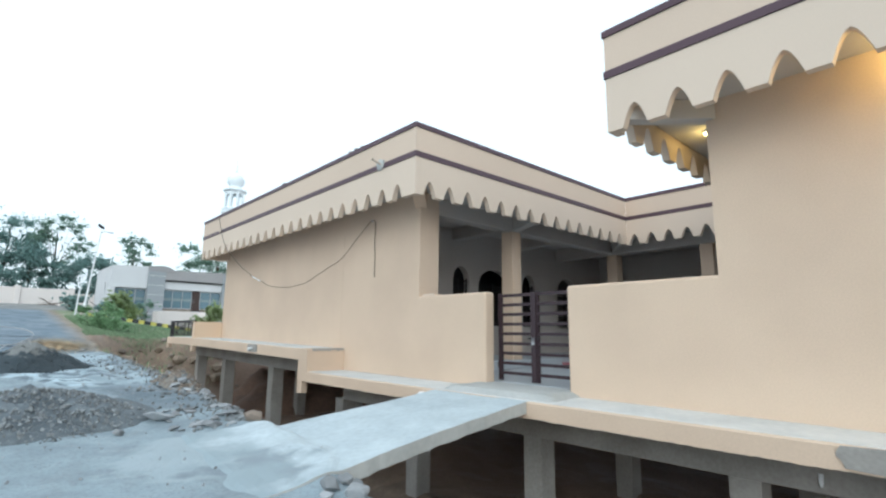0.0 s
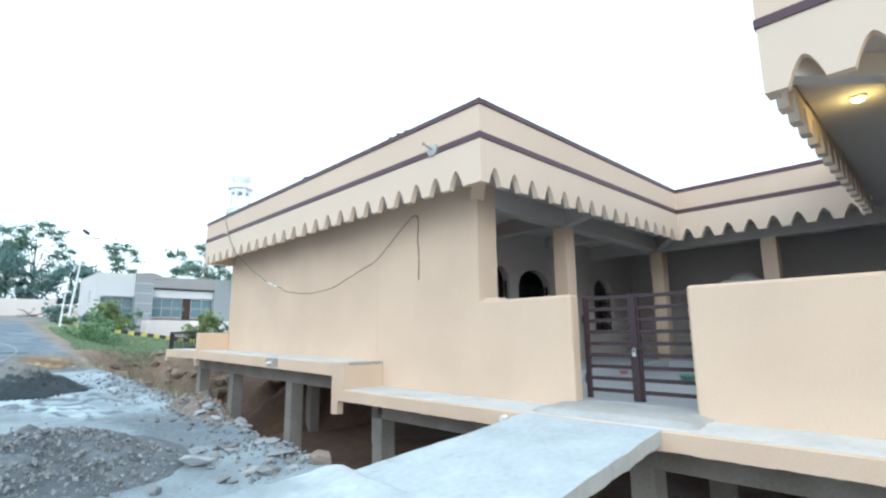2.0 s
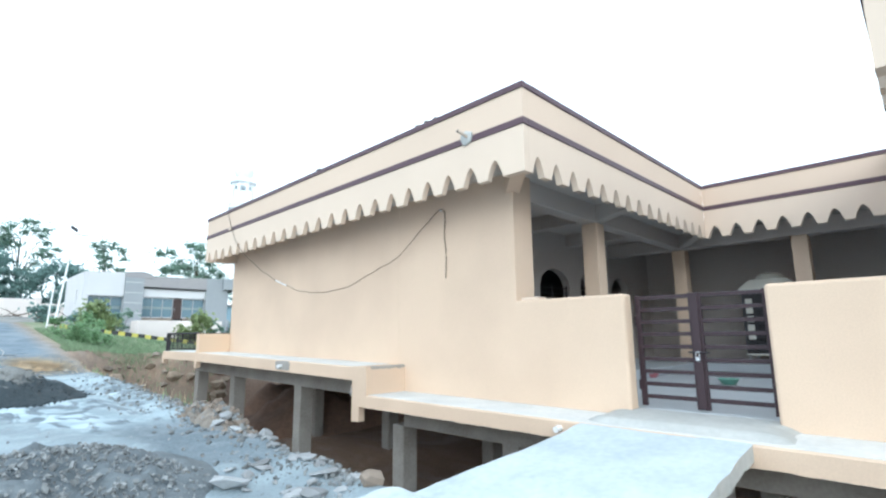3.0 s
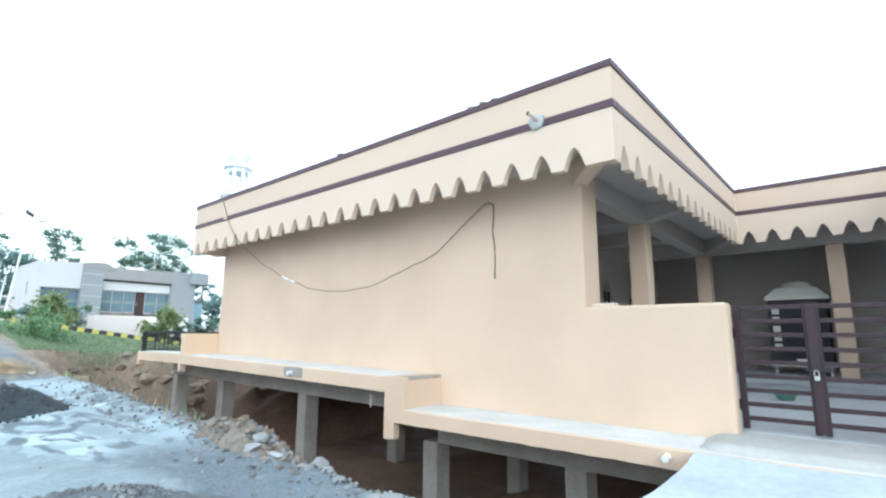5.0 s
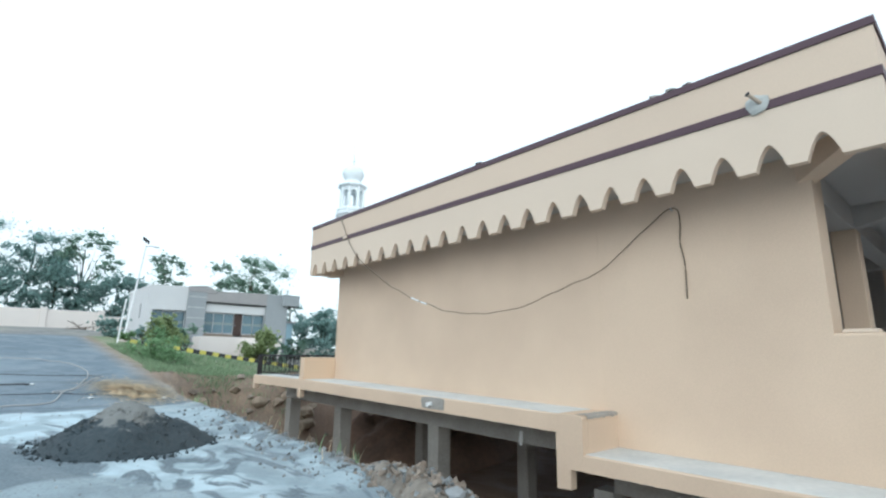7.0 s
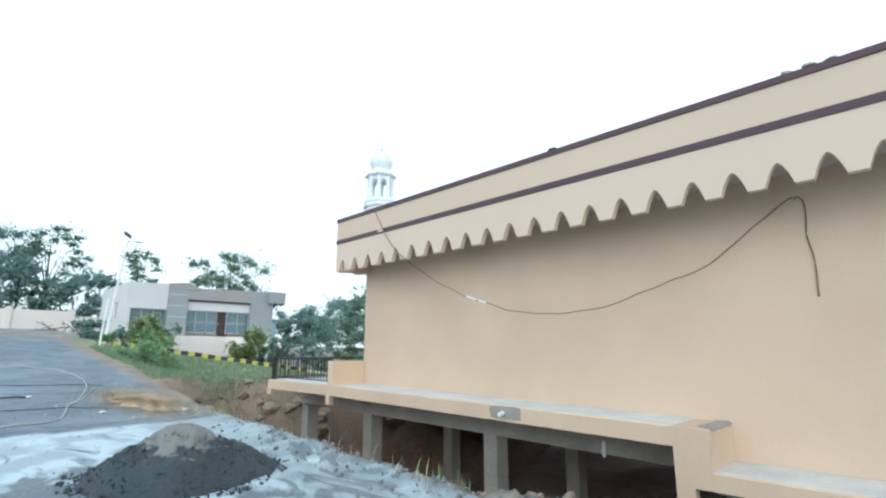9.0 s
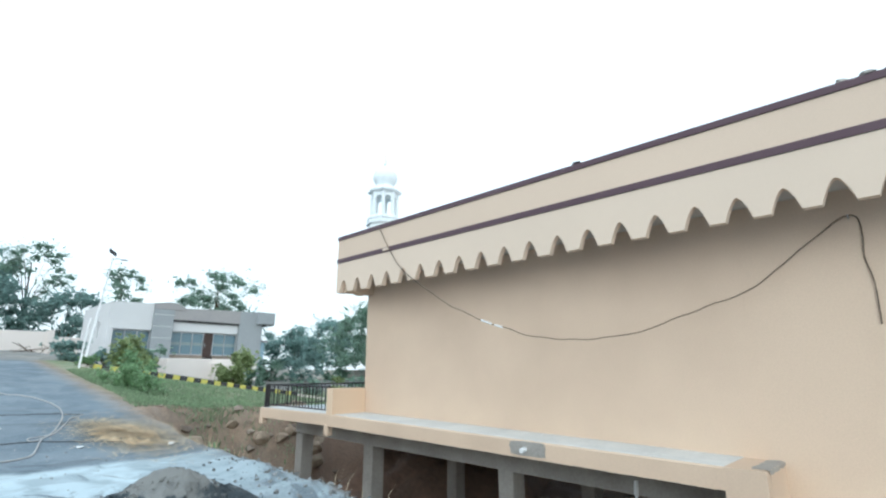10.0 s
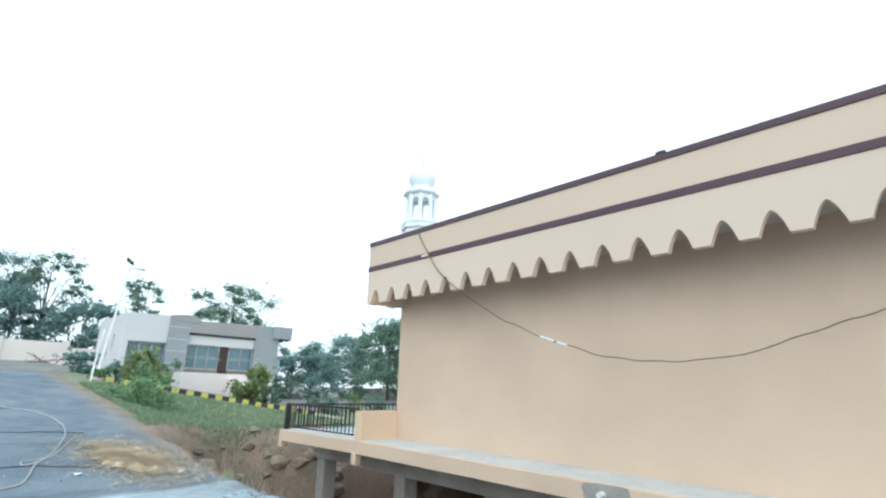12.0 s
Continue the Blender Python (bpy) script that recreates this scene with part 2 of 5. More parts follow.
def ground_material():
    """Road dust, white slurry, asphalt, raw earth and grass by where they lie in the plan."""
    m = bpy.data.materials.new("ground_surface")
    m.use_nodes = True
    nt = m.node_tree
    n, ln = nt.nodes, nt.links
    b = n["Principled BSDF"]
    geo = n.new("ShaderNodeNewGeometry")
    sep = n.new("ShaderNodeSeparateXYZ")
    ln.new(geo.outputs["Position"], sep.inputs[0])

    def noise_at(scale, detail=6, dist=0.0, stretch=None):
        t = n.new("ShaderNodeTexNoise")
        t.inputs["Scale"].default_value, t.inputs["Detail"].default_value, t.inputs["Distortion"].default_value = scale, detail, dist
        src = geo.outputs["Position"]
        if stretch:
            mp = n.new("ShaderNodeMapping")
            mp.inputs["Scale"].default_value = stretch
            ln.new(src, mp.inputs["Vector"])
            src = mp.outputs["Vector"]
        ln.new(src, t.inputs["Vector"])
        return t.outputs["Fac"]

    def rng(v, a, c, lo=0.0, hi=1.0, smooth=True):
        r = n.new("ShaderNodeMapRange")
        if smooth:
            r.interpolation_type = 'SMOOTHSTEP'
        r.inputs["From Min"].default_value, r.inputs["From Max"].default_value = a, c
        r.inputs["To Min"].default_value, r.inputs["To Max"].default_value = lo, hi
        ln.new(v, r.inputs["Value"])
        return r.outputs[0]

    def calc(op, a, c):
        q = n.new("ShaderNodeMath")
        q.operation = op
        q.use_clamp = op in ("MULTIPLY",)
        for i, v in enumerate((a, c)):
            if isinstance(v, (int, float)):
                q.inputs[i].default_value = v
            else:
                ln.new(v, q.inputs[i])
        return q.outputs[0]

    def blend(f, a, c):
        q = n.new("ShaderNodeMix")
        q.data_type = 'RGBA'
        ln.new(f, q.inputs["Factor"])
        for key, v in (("A", a), ("B", c)):
            if isinstance(v, tuple):
                q.inputs[key].default_value = (*v, 1)
            else:
                ln.new(v, q.inputs[key])
        return q.outputs["Result"]

    broad, mid, fine = noise_at(0.45), noise_at(2.2, 8, 0.4), noise_at(28, 5)
    wet = noise_at(0.8, 9, 1.6, (1.25, 0.75, 1))
    x, y = sep.outputs[0], sep.outputs[1]
    xn = calc("ADD", x, calc("MULTIPLY", calc("SUBTRACT", mid, 0.5), 1.0))
    yn = calc("ADD", y, calc("MULTIPLY", calc("SUBTRACT", broad, 0.5), 5.0))
    yn2 = calc("ADD", y, calc("MULTIPLY", calc("SUBTRACT", mid, 0.5), 2.6))
    dust = blend(rng(mid, 0.35, 0.7), (0.295, 0.355, 0.39), (0.228, 0.275, 0.303))
    dust = blend(rng(fine, 0.45, 0.75, 0, 0.5), dust, (0.165, 0.18, 0.19))
    slurry = blend(rng(mid, 0.4, 0.62), (0.49, 0.59, 0.645), (0.34, 0.415, 0.46))
    wetdark = blend(rng(fine, 0.3, 0.7), (0.125, 0.16, 0.188), (0.185, 0.222, 0.25))
    asphalt = blend(rng(fine, 0.35, 0.7), (0.125, 0.163, 0.20), (0.18, 0.222, 0.262))
    asphalt = blend(rng(broad, 0.45, 0.7, 0, 0.8), asphalt, (0.22, 0.268, 0.31))
    soak = noise_at(0.9, 7, 1.4, (0.6, 1.5, 1))
    asphalt = blend(rng(soak, 0.56, 0.66, 0, 0.6), asphalt, (0.085, 0.112, 0.138))
    start = rng(xn, 0.5, 1.9, 12.6, 10.2)
    zone = calc("MULTIPLY", rng(calc("SUBTRACT", yn2, start), -0.12, 0.12), rng(xn, 3.1, 2.6))
    streak = noise_at(1.1, 9, 2.2, (1.5, 0.65, 1))
    share = rng(yn2, 14.6, 16.2, 0.0, 0.11, False)
    share = calc("ADD", share, calc("MULTIPLY", rng(xn, 1.2, 1.9), rng(xn, 2.9, 2.4, 0.0, 0.075)))
    share = calc("SUBTRACT", share, calc("MULTIPLY", rng(xn, 0.7, 0.2, 0.0, 0.22), calc("MULTIPLY", rng(yn2, 15.0, 14.4), rng(yn2, 12.0, 12.6))))
    spill = blend(rng(calc("ADD", streak, share), 0.435, 0.545), wetdark, slurry)
    near = blend(zone, dust, spill)
    puddle = calc("MULTIPLY", calc("MULTIPLY", rng(yn2, 7.6, 8.4), rng(xn, 1.4, 2.0)), rng(wet, 0.66, 0.58))
    puddle = calc("MULTIPLY", puddle, rng(yn2, 11.2, 10.1, 0.4, 1.0))
    near = blend(puddle, near, wetdark)
    near = blend(damp_patch(n, ln, geo, (2.1, 5.6, 0.2), 1.0), near, (0.375, 0.435, 0.465))
    near = blend(damp_patch(n, ln, geo), near, (0.19, 0.225, 0.255))
    road = blend(rng(calc("ADD", y, calc("MULTIPLY", calc("SUBTRACT", mid, 0.5), 0.7)), 17.2, 17.5), near, asphalt)
    shoulder = blend(rng(fine, 0.35, 0.7), (0.27, 0.24, 0.21), (0.17, 0.155, 0.14))
    road = blend(calc("MULTIPLY", rng(xn, 2.3, 3.0), rng(y, 16.0, 19.0)), road, shoulder)
    earth = blend(rng(mid, 0.35, 0.65), (0.265, 0.205, 0.155), (0.175, 0.13, 0.10))
    earth = blend(calc("MULTIPLY", rng(y, 18.5, 20.5), rng(mid, 0.42, 0.6)), earth, (0.30, 0.225, 0.165))
    earth = blend(rng(x, 6.5, 8.0), earth, (0.25, 0.175, 0.13))
    earth = blend(rng(fine, 0.4, 0.75, 0, 0.6), earth, (0.11, 0.085, 0.065))
    turf = blend(rng(mid, 0.35, 0.65), (0.17, 0.225, 0.12), (0.24, 0.245, 0.15))
    col = blend(rng(xn, 2.75, 3.15), road, earth)
    col = blend(calc("MULTIPLY", rng(xn, 2.9, 3.5), rng(yn, 22.9, 24.2)), col, turf)
    col = blend(rng(y, 37.5, 39.0), col, blend(rng(broad, 0.4, 0.6), (0.20, 0.20, 0.20), (0.26, 0.25, 0.22)))
    ln.new(col, b.inputs["Base Color"])
    ln.new(rng(wet, 0.42, 0.58, 0.9, 0.6), b.inputs["Roughness"])
    b.inputs["Specular IOR Level"].default_value = 0.35
    h = calc("ADD", calc("MULTIPLY", fine, 0.35), mid)
    bp = n.new("ShaderNodeBump")
    bp.inputs["Strength"].default_value, bp.inputs["Distance"].default_value = 0.7, 0.035
    ln.new(h, bp.inputs["Height"])
    ln.new(bp.outputs["Normal"], b.inputs["Normal"])
    return m


GROUND = ground_material()

# ---------------------------------------------------------------- builders


def finish(bm, name, mat, smooth=False):
    me = bpy.data.meshes.new(name)
    bmesh.ops.recalc_face_normals(bm, faces=bm.faces)
    bm.to_mesh(me)
    bm.free()
    me.materials.append(mat)
    if smooth:
        me.polygons.foreach_set("use_smooth", [True] * len(me.polygons))
    return me


def part(name, bm, mat, parent=None, label="", smooth=False):
    ob = new(name, finish(bm, name, mat, smooth))
    if parent:
        ob.parent = parent
    if label:
        ob["label"] = label
    return ob


def thing(name, label, category, at=(0, 0, 0), group="", kind=""):
    e = new(name)
    e.location = at
    return tagged(e, label, category, group, kind)


def box(bm, x0, x1, y0, y1, z0, z1, bevel=0.0, m=None):
    vs = [bm.verts.new(((x0, x1)[i & 1], (y0, y1)[i >> 1 & 1], (z0, z1)[i >> 2])) for i in range(8)]
    if m:
        for v in vs:
            v.co = m @ v.co
    fs = [bm.faces.new([vs[i] for i in q]) for q in ((0, 2, 3, 1), (4, 5, 7, 6), (0, 1, 5, 4), (2, 6, 7, 3), (0, 4, 6, 2), (1, 3, 7, 5))]
    if bevel:
        bmesh.ops.bevel(bm, geom=list({e for f in fs for e in f.edges}), offset=bevel, segments=2, affect='EDGES', profile=0.5)


def boxes(*dims, bevel=0.0):
    bm = bmesh.new()
    for d in dims:
        box(bm, *d, bevel=bevel)
    return bm


def solid(name, dims, mat, label, bevel=0.012, category="wall", kind="structure", parent=None):
    ob = part(name, boxes(*dims, bevel=bevel), mat, parent)
    return tagged(ob, label, category, kind=kind)


def tube(path, radius, sides=8, caps=True):
    """A round tube along a list of points."""
    bm = bmesh.new()
    rings = []
    pts = [Vector(p) for p in path]
    for i, p in enumerate(pts):
        d = (pts[min(i + 1, len(pts) - 1)] - pts[max(i - 1, 0)]).normalized()
        q = d.to_track_quat("Z", "Y")
        r = radius[i] if isinstance(radius, (list, tuple)) else radius
        rings.append([bm.verts.new(p + q @ Vector((math.cos(a) * r, math.sin(a) * r, 0))) for a in [2 * math.pi * k / sides for k in range(sides)]])
    for a, b in zip(rings, rings[1:]):
        for k in range(sides):
            bm.faces.new((a[k], a[(k + 1) % sides], b[(k + 1) % sides], b[k]))
    if caps:
        bm.faces.new(rings[0][::-1])
        bm.faces.new(rings[-1])
    return bm


def lathe(profile, sides=16, centre=(0, 0)):
    """A turned body from (radius, height) pairs."""
    bm = bmesh.new()
    rings = []
    for r, z in profile:
        rings.append([bm.verts.new((centre[0] + r * math.cos(2 * math.pi * (k + 0.5) / sides), centre[1] + r * math.sin(2 * math.pi * (k + 0.5) / sides), z)) for k in range(sides)])
    for a, b in zip(rings, rings[1:]):
        for k in range(sides):
            bm.faces.new((a[k], a[(k + 1) % sides], b[(k + 1) % sides], b[k]))
    bm.faces.new(rings[0][::-1])
    bm.faces.new(rings[-1])
    return bm


def smooth_path(points, steps=8):
    """Catmull-Rom through the points."""
    p = [Vector(q) for q in points]
    p = [2 * p[0] - p[1]] + p + [2 * p[-1] - p[-2]]
    out = []
    for a, b, c, d in zip(p, p[1:], p[2:], p[3:]):
        for i in range(steps):
            t = i / steps
            out.append(0.5 * (2 * b + (c - a) * t + (2 * a - 5 * b + 4 * c - d) * t * t + (3 * b - a - 3 * c + d) * t ** 3))
    return out + [p[-2]]


def boulder(size, seed, sub=2, squash=0.7, rough=0.35):
    """A broken angular stone: the hull of scattered points, its edges slightly worn."""
    rng = random.Random(int(seed * 100))
    bm = bmesh.new()
    for _ in range(10 + 4 * sub):
        d = Vector((rng.gauss(0, 1), rng.gauss(0, 1), rng.gauss(0, 1))).normalized()
        bm.verts.new(d * size * (1 - rough * rng.random()))
    done = bmesh.ops.convex_hull(bm, input=list(bm.verts))
    bmesh.ops.delete(bm, geom=[v for v in bm.verts if not v.link_faces], context='VERTS')
    bmesh.ops.bevel(bm, geom=list(bm.edges), offset=size * 0.05, segments=1, affect='EDGES', clamp_overlap=True)
    for v in bm.verts:
        v.co.z *= squash
    return bm


# ---------------------------------------------------------------- ground
LEVELS = ((-400, -1.2), (-40, -1.2), (-5, -0.25), (0, 0.06), (7, 0.42), (18, 0.91), (26, 1.62), (35, 2.42), (50, 3.45), (80, 4.0), (900, 6.0))
EDGE = 2.88


def smoothstep(a, b, v):
    t = min(1.0, max(0.0, (v - a) / (b - a)))
    return t * t * (3 - 2 * t)


def road_height(y):
    return float(np.interp(y, [a for a, b in LEVELS], [b for a, b in LEVELS]))


def ground_height(x, y):
    base = road_height(y)
    wob = 0.16 * noise.noise(Vector((0.3, y * 0.55, 2.0))) + 0.07 * noise.noise(Vector((4.0, y * 2.3, 1.0)))
    edge = EDGE + wob - 0.32 * smoothstep(4.7, 4.1, y) * smoothstep(1.5, 2.6, y)
    bank = 1.15 - 0.5 * smoothstep(4.7, 4.1, y) * smoothstep(1.5, 2.6, y)
    end = 22.6 + 0.7 * noise.noise(Vector((x * 0.5, 3.0, 5.0)))
    inpit = smoothstep(edge, edge + bank + 0.3 * noise.noise(Vector((y * 0.4, 1, 1))), x) * (1 - smoothstep(end - 1.5, end + 0.4, y)) * smoothstep(-16, -13, y) * (1 - smoothstep(19, 22, x))
    floor = -1.5 + 0.25 * noise.noise(Vector((x * 0.5, y * 0.5, 0))) + 0.05 * max(0, x - 6.5)
    z = base + (floor - base) * inpit
    # grass field dips slightly beside the road
    side = smoothstep(EDGE, EDGE + 2, x) * smoothstep(22, 25, y)
    z -= side * (0.30 * (1 - smoothstep(29, 33, y)) + 0.145 * min(12.0, max(0.0, x - 4.0)))
    rough = 0.03 + 0.16 * inpit * (1 - smoothstep(6.2, 7.4, x)) + 0.25 * inpit * smoothstep(19, 21, y)
    near = smoothstep(60, 30, y) if y > 30 else 1.0
    z += near * rough * noise.fractal(Vector((x * 1.7, y * 1.7, 0.5)), 1.0, 2.0, 4)
    # raised rubble lip along the broken edge of the road
    lip = math.exp(-((x - edge + 0.1) / 0.28) ** 2) * smoothstep(19, 15, y)
    z += 0.07 * lip * (1 + 0.8 * noise.noise(Vector((x * 2, y * 2, 7))))
    # shallow mounds
    for mx, my, rx, ry, h in ((1.5, 9.6, 0.8, 0.7, 0.08),):
        d = ((x - mx) / rx) ** 2 + ((y - my) / ry) ** 2
        if d < 4:
            z += h * math.exp(-d * 1.4) * (1 + 0.3 * noise.noise(Vector((x * 3, y * 3, 2))))
    return z


def build_ground():
    def axis(lo, hi, step, far):
        a = list(np.arange(lo, hi + 1e-6, step))
        s, v = step, hi
        while v < far[1]:
            s *= 1.22
            v += s
            a.append(v)
        s, v, front = step, lo, []
        while v > far[0]:
            s *= 1.22
            v -= s
            front.append(v)
        return front[::-1] + a
    xs, ys = axis(-2.5, 9.5, 0.13, (-700, 700)), axis(-1.0, 27.0, 0.13, (-300, 900))
    verts = [(x, y, ground_height(x, y)) for y in ys for x in xs]
    w = len(xs)
    faces = [(j * w + i, j * w + i + 1, (j + 1) * w + i + 1, (j + 1) * w + i) for j in range(len(ys) - 1) for i in range(w - 1)]
    me = bpy.data.meshes.new("ground")
    me.from_pydata(verts, [], faces)
    me.materials.append(GROUND)
    me.polygons.foreach_set("use_smooth", [True] * len(me.polygons))
    tagged(new("ground", me), "dusty road with white slurry, asphalt, earth pit and turf", "ground", kind="structure")


build_ground()

# ---------------------------------------------------------------- building: walls
WX, WT = 6.10, 0.23          # outer face and thickness of the west walls
FX = 5.32                    # outer face of the fascia
TOP, SOF, TOOTH = 5.15, 4.22, 3.87
N0, N1 = 7.40, 17.70         # north wing's west wall
S1 = 2.27                    # south wing's wall ends here
YN, YS, XE = 6.61, 3.07, 12.63   # fascia lines round the courtyard
YEND = 17.86

solid("wall_foot_north", [(WX + 0.003, WX + WT, N0, 10.1, 0.545, 1.0)], PEACH, "foot of the long peach wall above the lower ledge", bevel=0)
solid("wall_west_north", [(WX + 0.003, WX + WT, N0, 10.1, 1.0, SOF), (WX, WX + WT, 10.1, N1, 1.0, SOF)], PEACH, "long plain peach plastered outer wall of the north wing", bevel=0)
solid("wall_west_south", [(WX, WX + WT, -12, S1, 0.545, SOF)], PEACH, "plain peach plastered outer wall of the south wing", bevel=0)


def low_wall(name, y0, y1, gate_y, label, face):
    """A low wall whose top and gate end are rounded over; the other end runs on flush into the high wall."""
    bm = bmesh.new()
    box(bm, face, WX + WT, y0, y1, 0.545, 2.21)
    soft = [e for e in bm.edges if all(abs(v.co.z - 2.21) < 1e-4 for v in e.verts) and not all(abs(v.co.y - (y0 + y1 - gate_y)) < 1e-4 for v in e.verts)]
    soft += [e for e in bm.edges if all(abs(v.co.y - gate_y) < 1e-4 for v in e.verts) and abs(e.verts[0].co.z - e.verts[1].co.z) > 1]
    bmesh.ops.bevel(bm, geom=soft, offset=0.042, segments=5, affect='EDGES', profile=0.5)
    tagged(part(name, bm, PEACH), label, "wall", kind="structure")


low_wall("courtyard_wall_north", 5.74, N0, 5.74, "low peach plastered wall beside the gate", WX + 0.003)
low_wall("courtyard_wall_south", S1, 4.22, 4.22, "low peach plastered wall between gate and south wing", WX)
solid("corner_pillar", [(WX + WT, 6.58, N0 + 0.001, N0 + 0.34, 0.8, SOF)], PEACH, "peach plastered corner pillar at the end of the long wall", bevel=0.0)
solid("window_sill", [(WX + 0.05, 6.36, N0 - 0.36, N0 - 0.06, 2.212, 2.25)], CREAM, "pale plaster sill beside the corner pillar", category="sill", bevel=0.006)
solid("wall_north_end", [(WX + WT + 0.003, 19.0, N1 - WT, N1, 1.0, SOF)], PEACH, "plain peach end wall of the north wing")
solid("wall_east", [(16.2, 16.4, -12, N1 - WT - 0.003, 0.2, SOF)], INTERIOR, "plain back wall of the east verandah")
solid("wall_south_end", [(WX, 18.2, -12.25, -12.003, 0.2, SOF)], PEACH, "plain end wall of the south wing")


def arched_wall(name, x0, x1, y, z0, z1, arches, thick, label, flip=False):
    """A wall along x with pointed arched openings (centre, half width, sill, spring, crown) cut through."""
    bm = bmesh.new()
    cuts = sorted({x0, x1, *[c + h * u for c, h, *_ in arches for u in np.linspace(-1, 1, 17)]})

    def low_high(x):
        for c, h, sill, spring, crown in arches:
            if abs(x - c) <= h + 1e-6:
                u = abs(x - c) / h
                return sill, spring + (crown - spring) * math.sqrt(max(0.0, 1 - u ** 1.8))
        return None

    def prism(xa, xb, lo_a, lo_b, hi_a, hi_b):
        v = [bm.verts.new(p) for p in ((xa, y, lo_a), (xb, y, lo_b), (xb, y, hi_b), (xa, y, hi_a), (xa, y + thick, lo_a), (xb, y + thick, lo_b), (xb, y + thick, hi_b), (xa, y + thick, hi_a))]
        for q in ((0, 1, 2, 3), (5, 4, 7, 6), (0, 4, 5, 1), (3, 2, 6, 7)):
            bm.faces.new([v[i] for i in q])
        return v
    for xa, xb in zip(cuts, cuts[1:]):
        o = low_high((xa + xb) / 2)
        if o is None:
            prism(xa, xb, z0, z0, z1, z1)
        else:
            a, b = low_high(xa), low_high(xb)
            prism(xa, xb, z0, z0, o[0], o[0])
            prism(xa, xb, a[1], b[1], z1, z1)
    for c, h, sill, spring, crown in arches:
        for s in (-1, 1):
            x = c + s * h
            bm.faces.new([bm.verts.new(p) for p in ((x, y, sill), (x, y + thick, sill), (x, y + thick, spring), (x, y, spring))])
    bmesh.ops.remove_doubles(bm, verts=bm.verts, dist=0.0005)
    return tagged(part(name, bm, INTERIOR), label, "wall", kind="structure")


ARCHES = [(7.8, 0.28, 1.75, 2.9, 3.27), (9.27, 0.30, 1.75, 2.92, 3.28), (10.6, 0.68, 1.75, 2.86, 3.3), (12.1, 0.30, 1.75, 2.92, 3.28), (14.1, 0.56, 1.75, 2.85, 3.32)]
arched_wall("wall_prayer_hall", WX + WT + 0.003, 16.197, 9.5, 0.8, SOF, ARCHES, 0.2, "plastered hall wall with pointed arched window openings")
# Backing added behind the arches; the room's shade is in its colour.
solid("hall_dark_backing", [(WX + WT + 0.003, 18.0, 12.0, 12.1, 0.8, SOF)], DARKVOID, "near-black backing that stands in for the unlit hall's darkness")


def grille(cx, half, z0, z1, y):
    g = thing("window_grille", "dark horizontal bar grille set in an arched window", "grille", (cx, y, z0), "arched window grilles")
    for i in range(9):
        z = (i + 0.5) * (z1 - z0) / 9
        bm = bmesh.new()
        box(bm, -half, half, -0.012, 0.012, z - 0.014, z + 0.014)
        part("bar", bm, BLACKIRON, g)
    for s in (-1, 0, 1):
        bm = bmesh.new()
        box(bm, s * (half - 0.02) - 0.015, s * (half - 0.02) + 0.015, -0.018, 0.018, 0, z1 - z0)
        part("upright", bm, BLACKIRON, g)


for c, h, sill, spring, crown in ARCHES[1:5]:
    grille(c, h, sill, spring + 0.05, 9.6)

# floors, soffits
solid("floor", [(WX + WT + 0.002, 18.0, -12, N1 - WT, 0.62, 0.80)], FLOORM, "smooth grey cement floor of courtyard and verandahs", category="floor", bevel=0)
solid("verandah_floor_north", [(WX + WT + 0.3, 17.99, 7.35, 9.49, 0.803, 0.98)], FLOORM, "raised cement floor of the north verandah", category="floor", bevel=0.01)
solid("verandah_floor_east", [(13.2, 17.99, -11.9, 7.347, 0.803, 0.98)], FLOORM, "raised cement floor of the east verandah", category="floor", bevel=0.01)
solid("ceiling_north", [(FX + 0.12, 18.6, YN + 0.12, YEND - 0.12, SOF, SOF + 0.14)], SOFFIT, "grey plaster soffit of the north wing roof", category="ceiling", bevel=0)
solid("ceiling_east", [(XE + 0.12, 18.6, YS - 0.12, YN + 0.115, SOF, SOF + 0.14)], SOFFIT, "grey plaster soffit of the east wing roof", category="ceiling", bevel=0)
solid("ceiling_south", [(FX + 0.12, 18.6, -12.6, YS - 0.125, SOF, SOF + 0.14)], SOFFIT, "grey plaster soffit of the south wing roof", category="ceiling", bevel=0)
BEAM = 3.86
solid("beam_north", [(WX + WT + 0.002, 13.46, 7.48, 7.76, BEAM, SOF - 0.002)], INTERIOR, "plastered beam over the verandah pillars", category="beam")
solid("beam_east", [(13.48, 13.76, -12, N1 - WT - 0.01, BEAM, SOF - 0.002)], INTERIOR, "plastered beam over the east verandah pillars", category="beam")
hip = bmesh.new()
box(hip, 0.0, 1.0, -0.085, 0.085, 3.99, SOF - 0.003, m=Matrix.Translation((WX + 0.05, S1 - 0.05, 0)) @ Matrix.Rotation(math.radians(135), 4, 'Z'))
tagged(part("hip_beam", hip, SOFFIT), "plastered hip beam under the corner of the soffit", "beam", kind="structure")
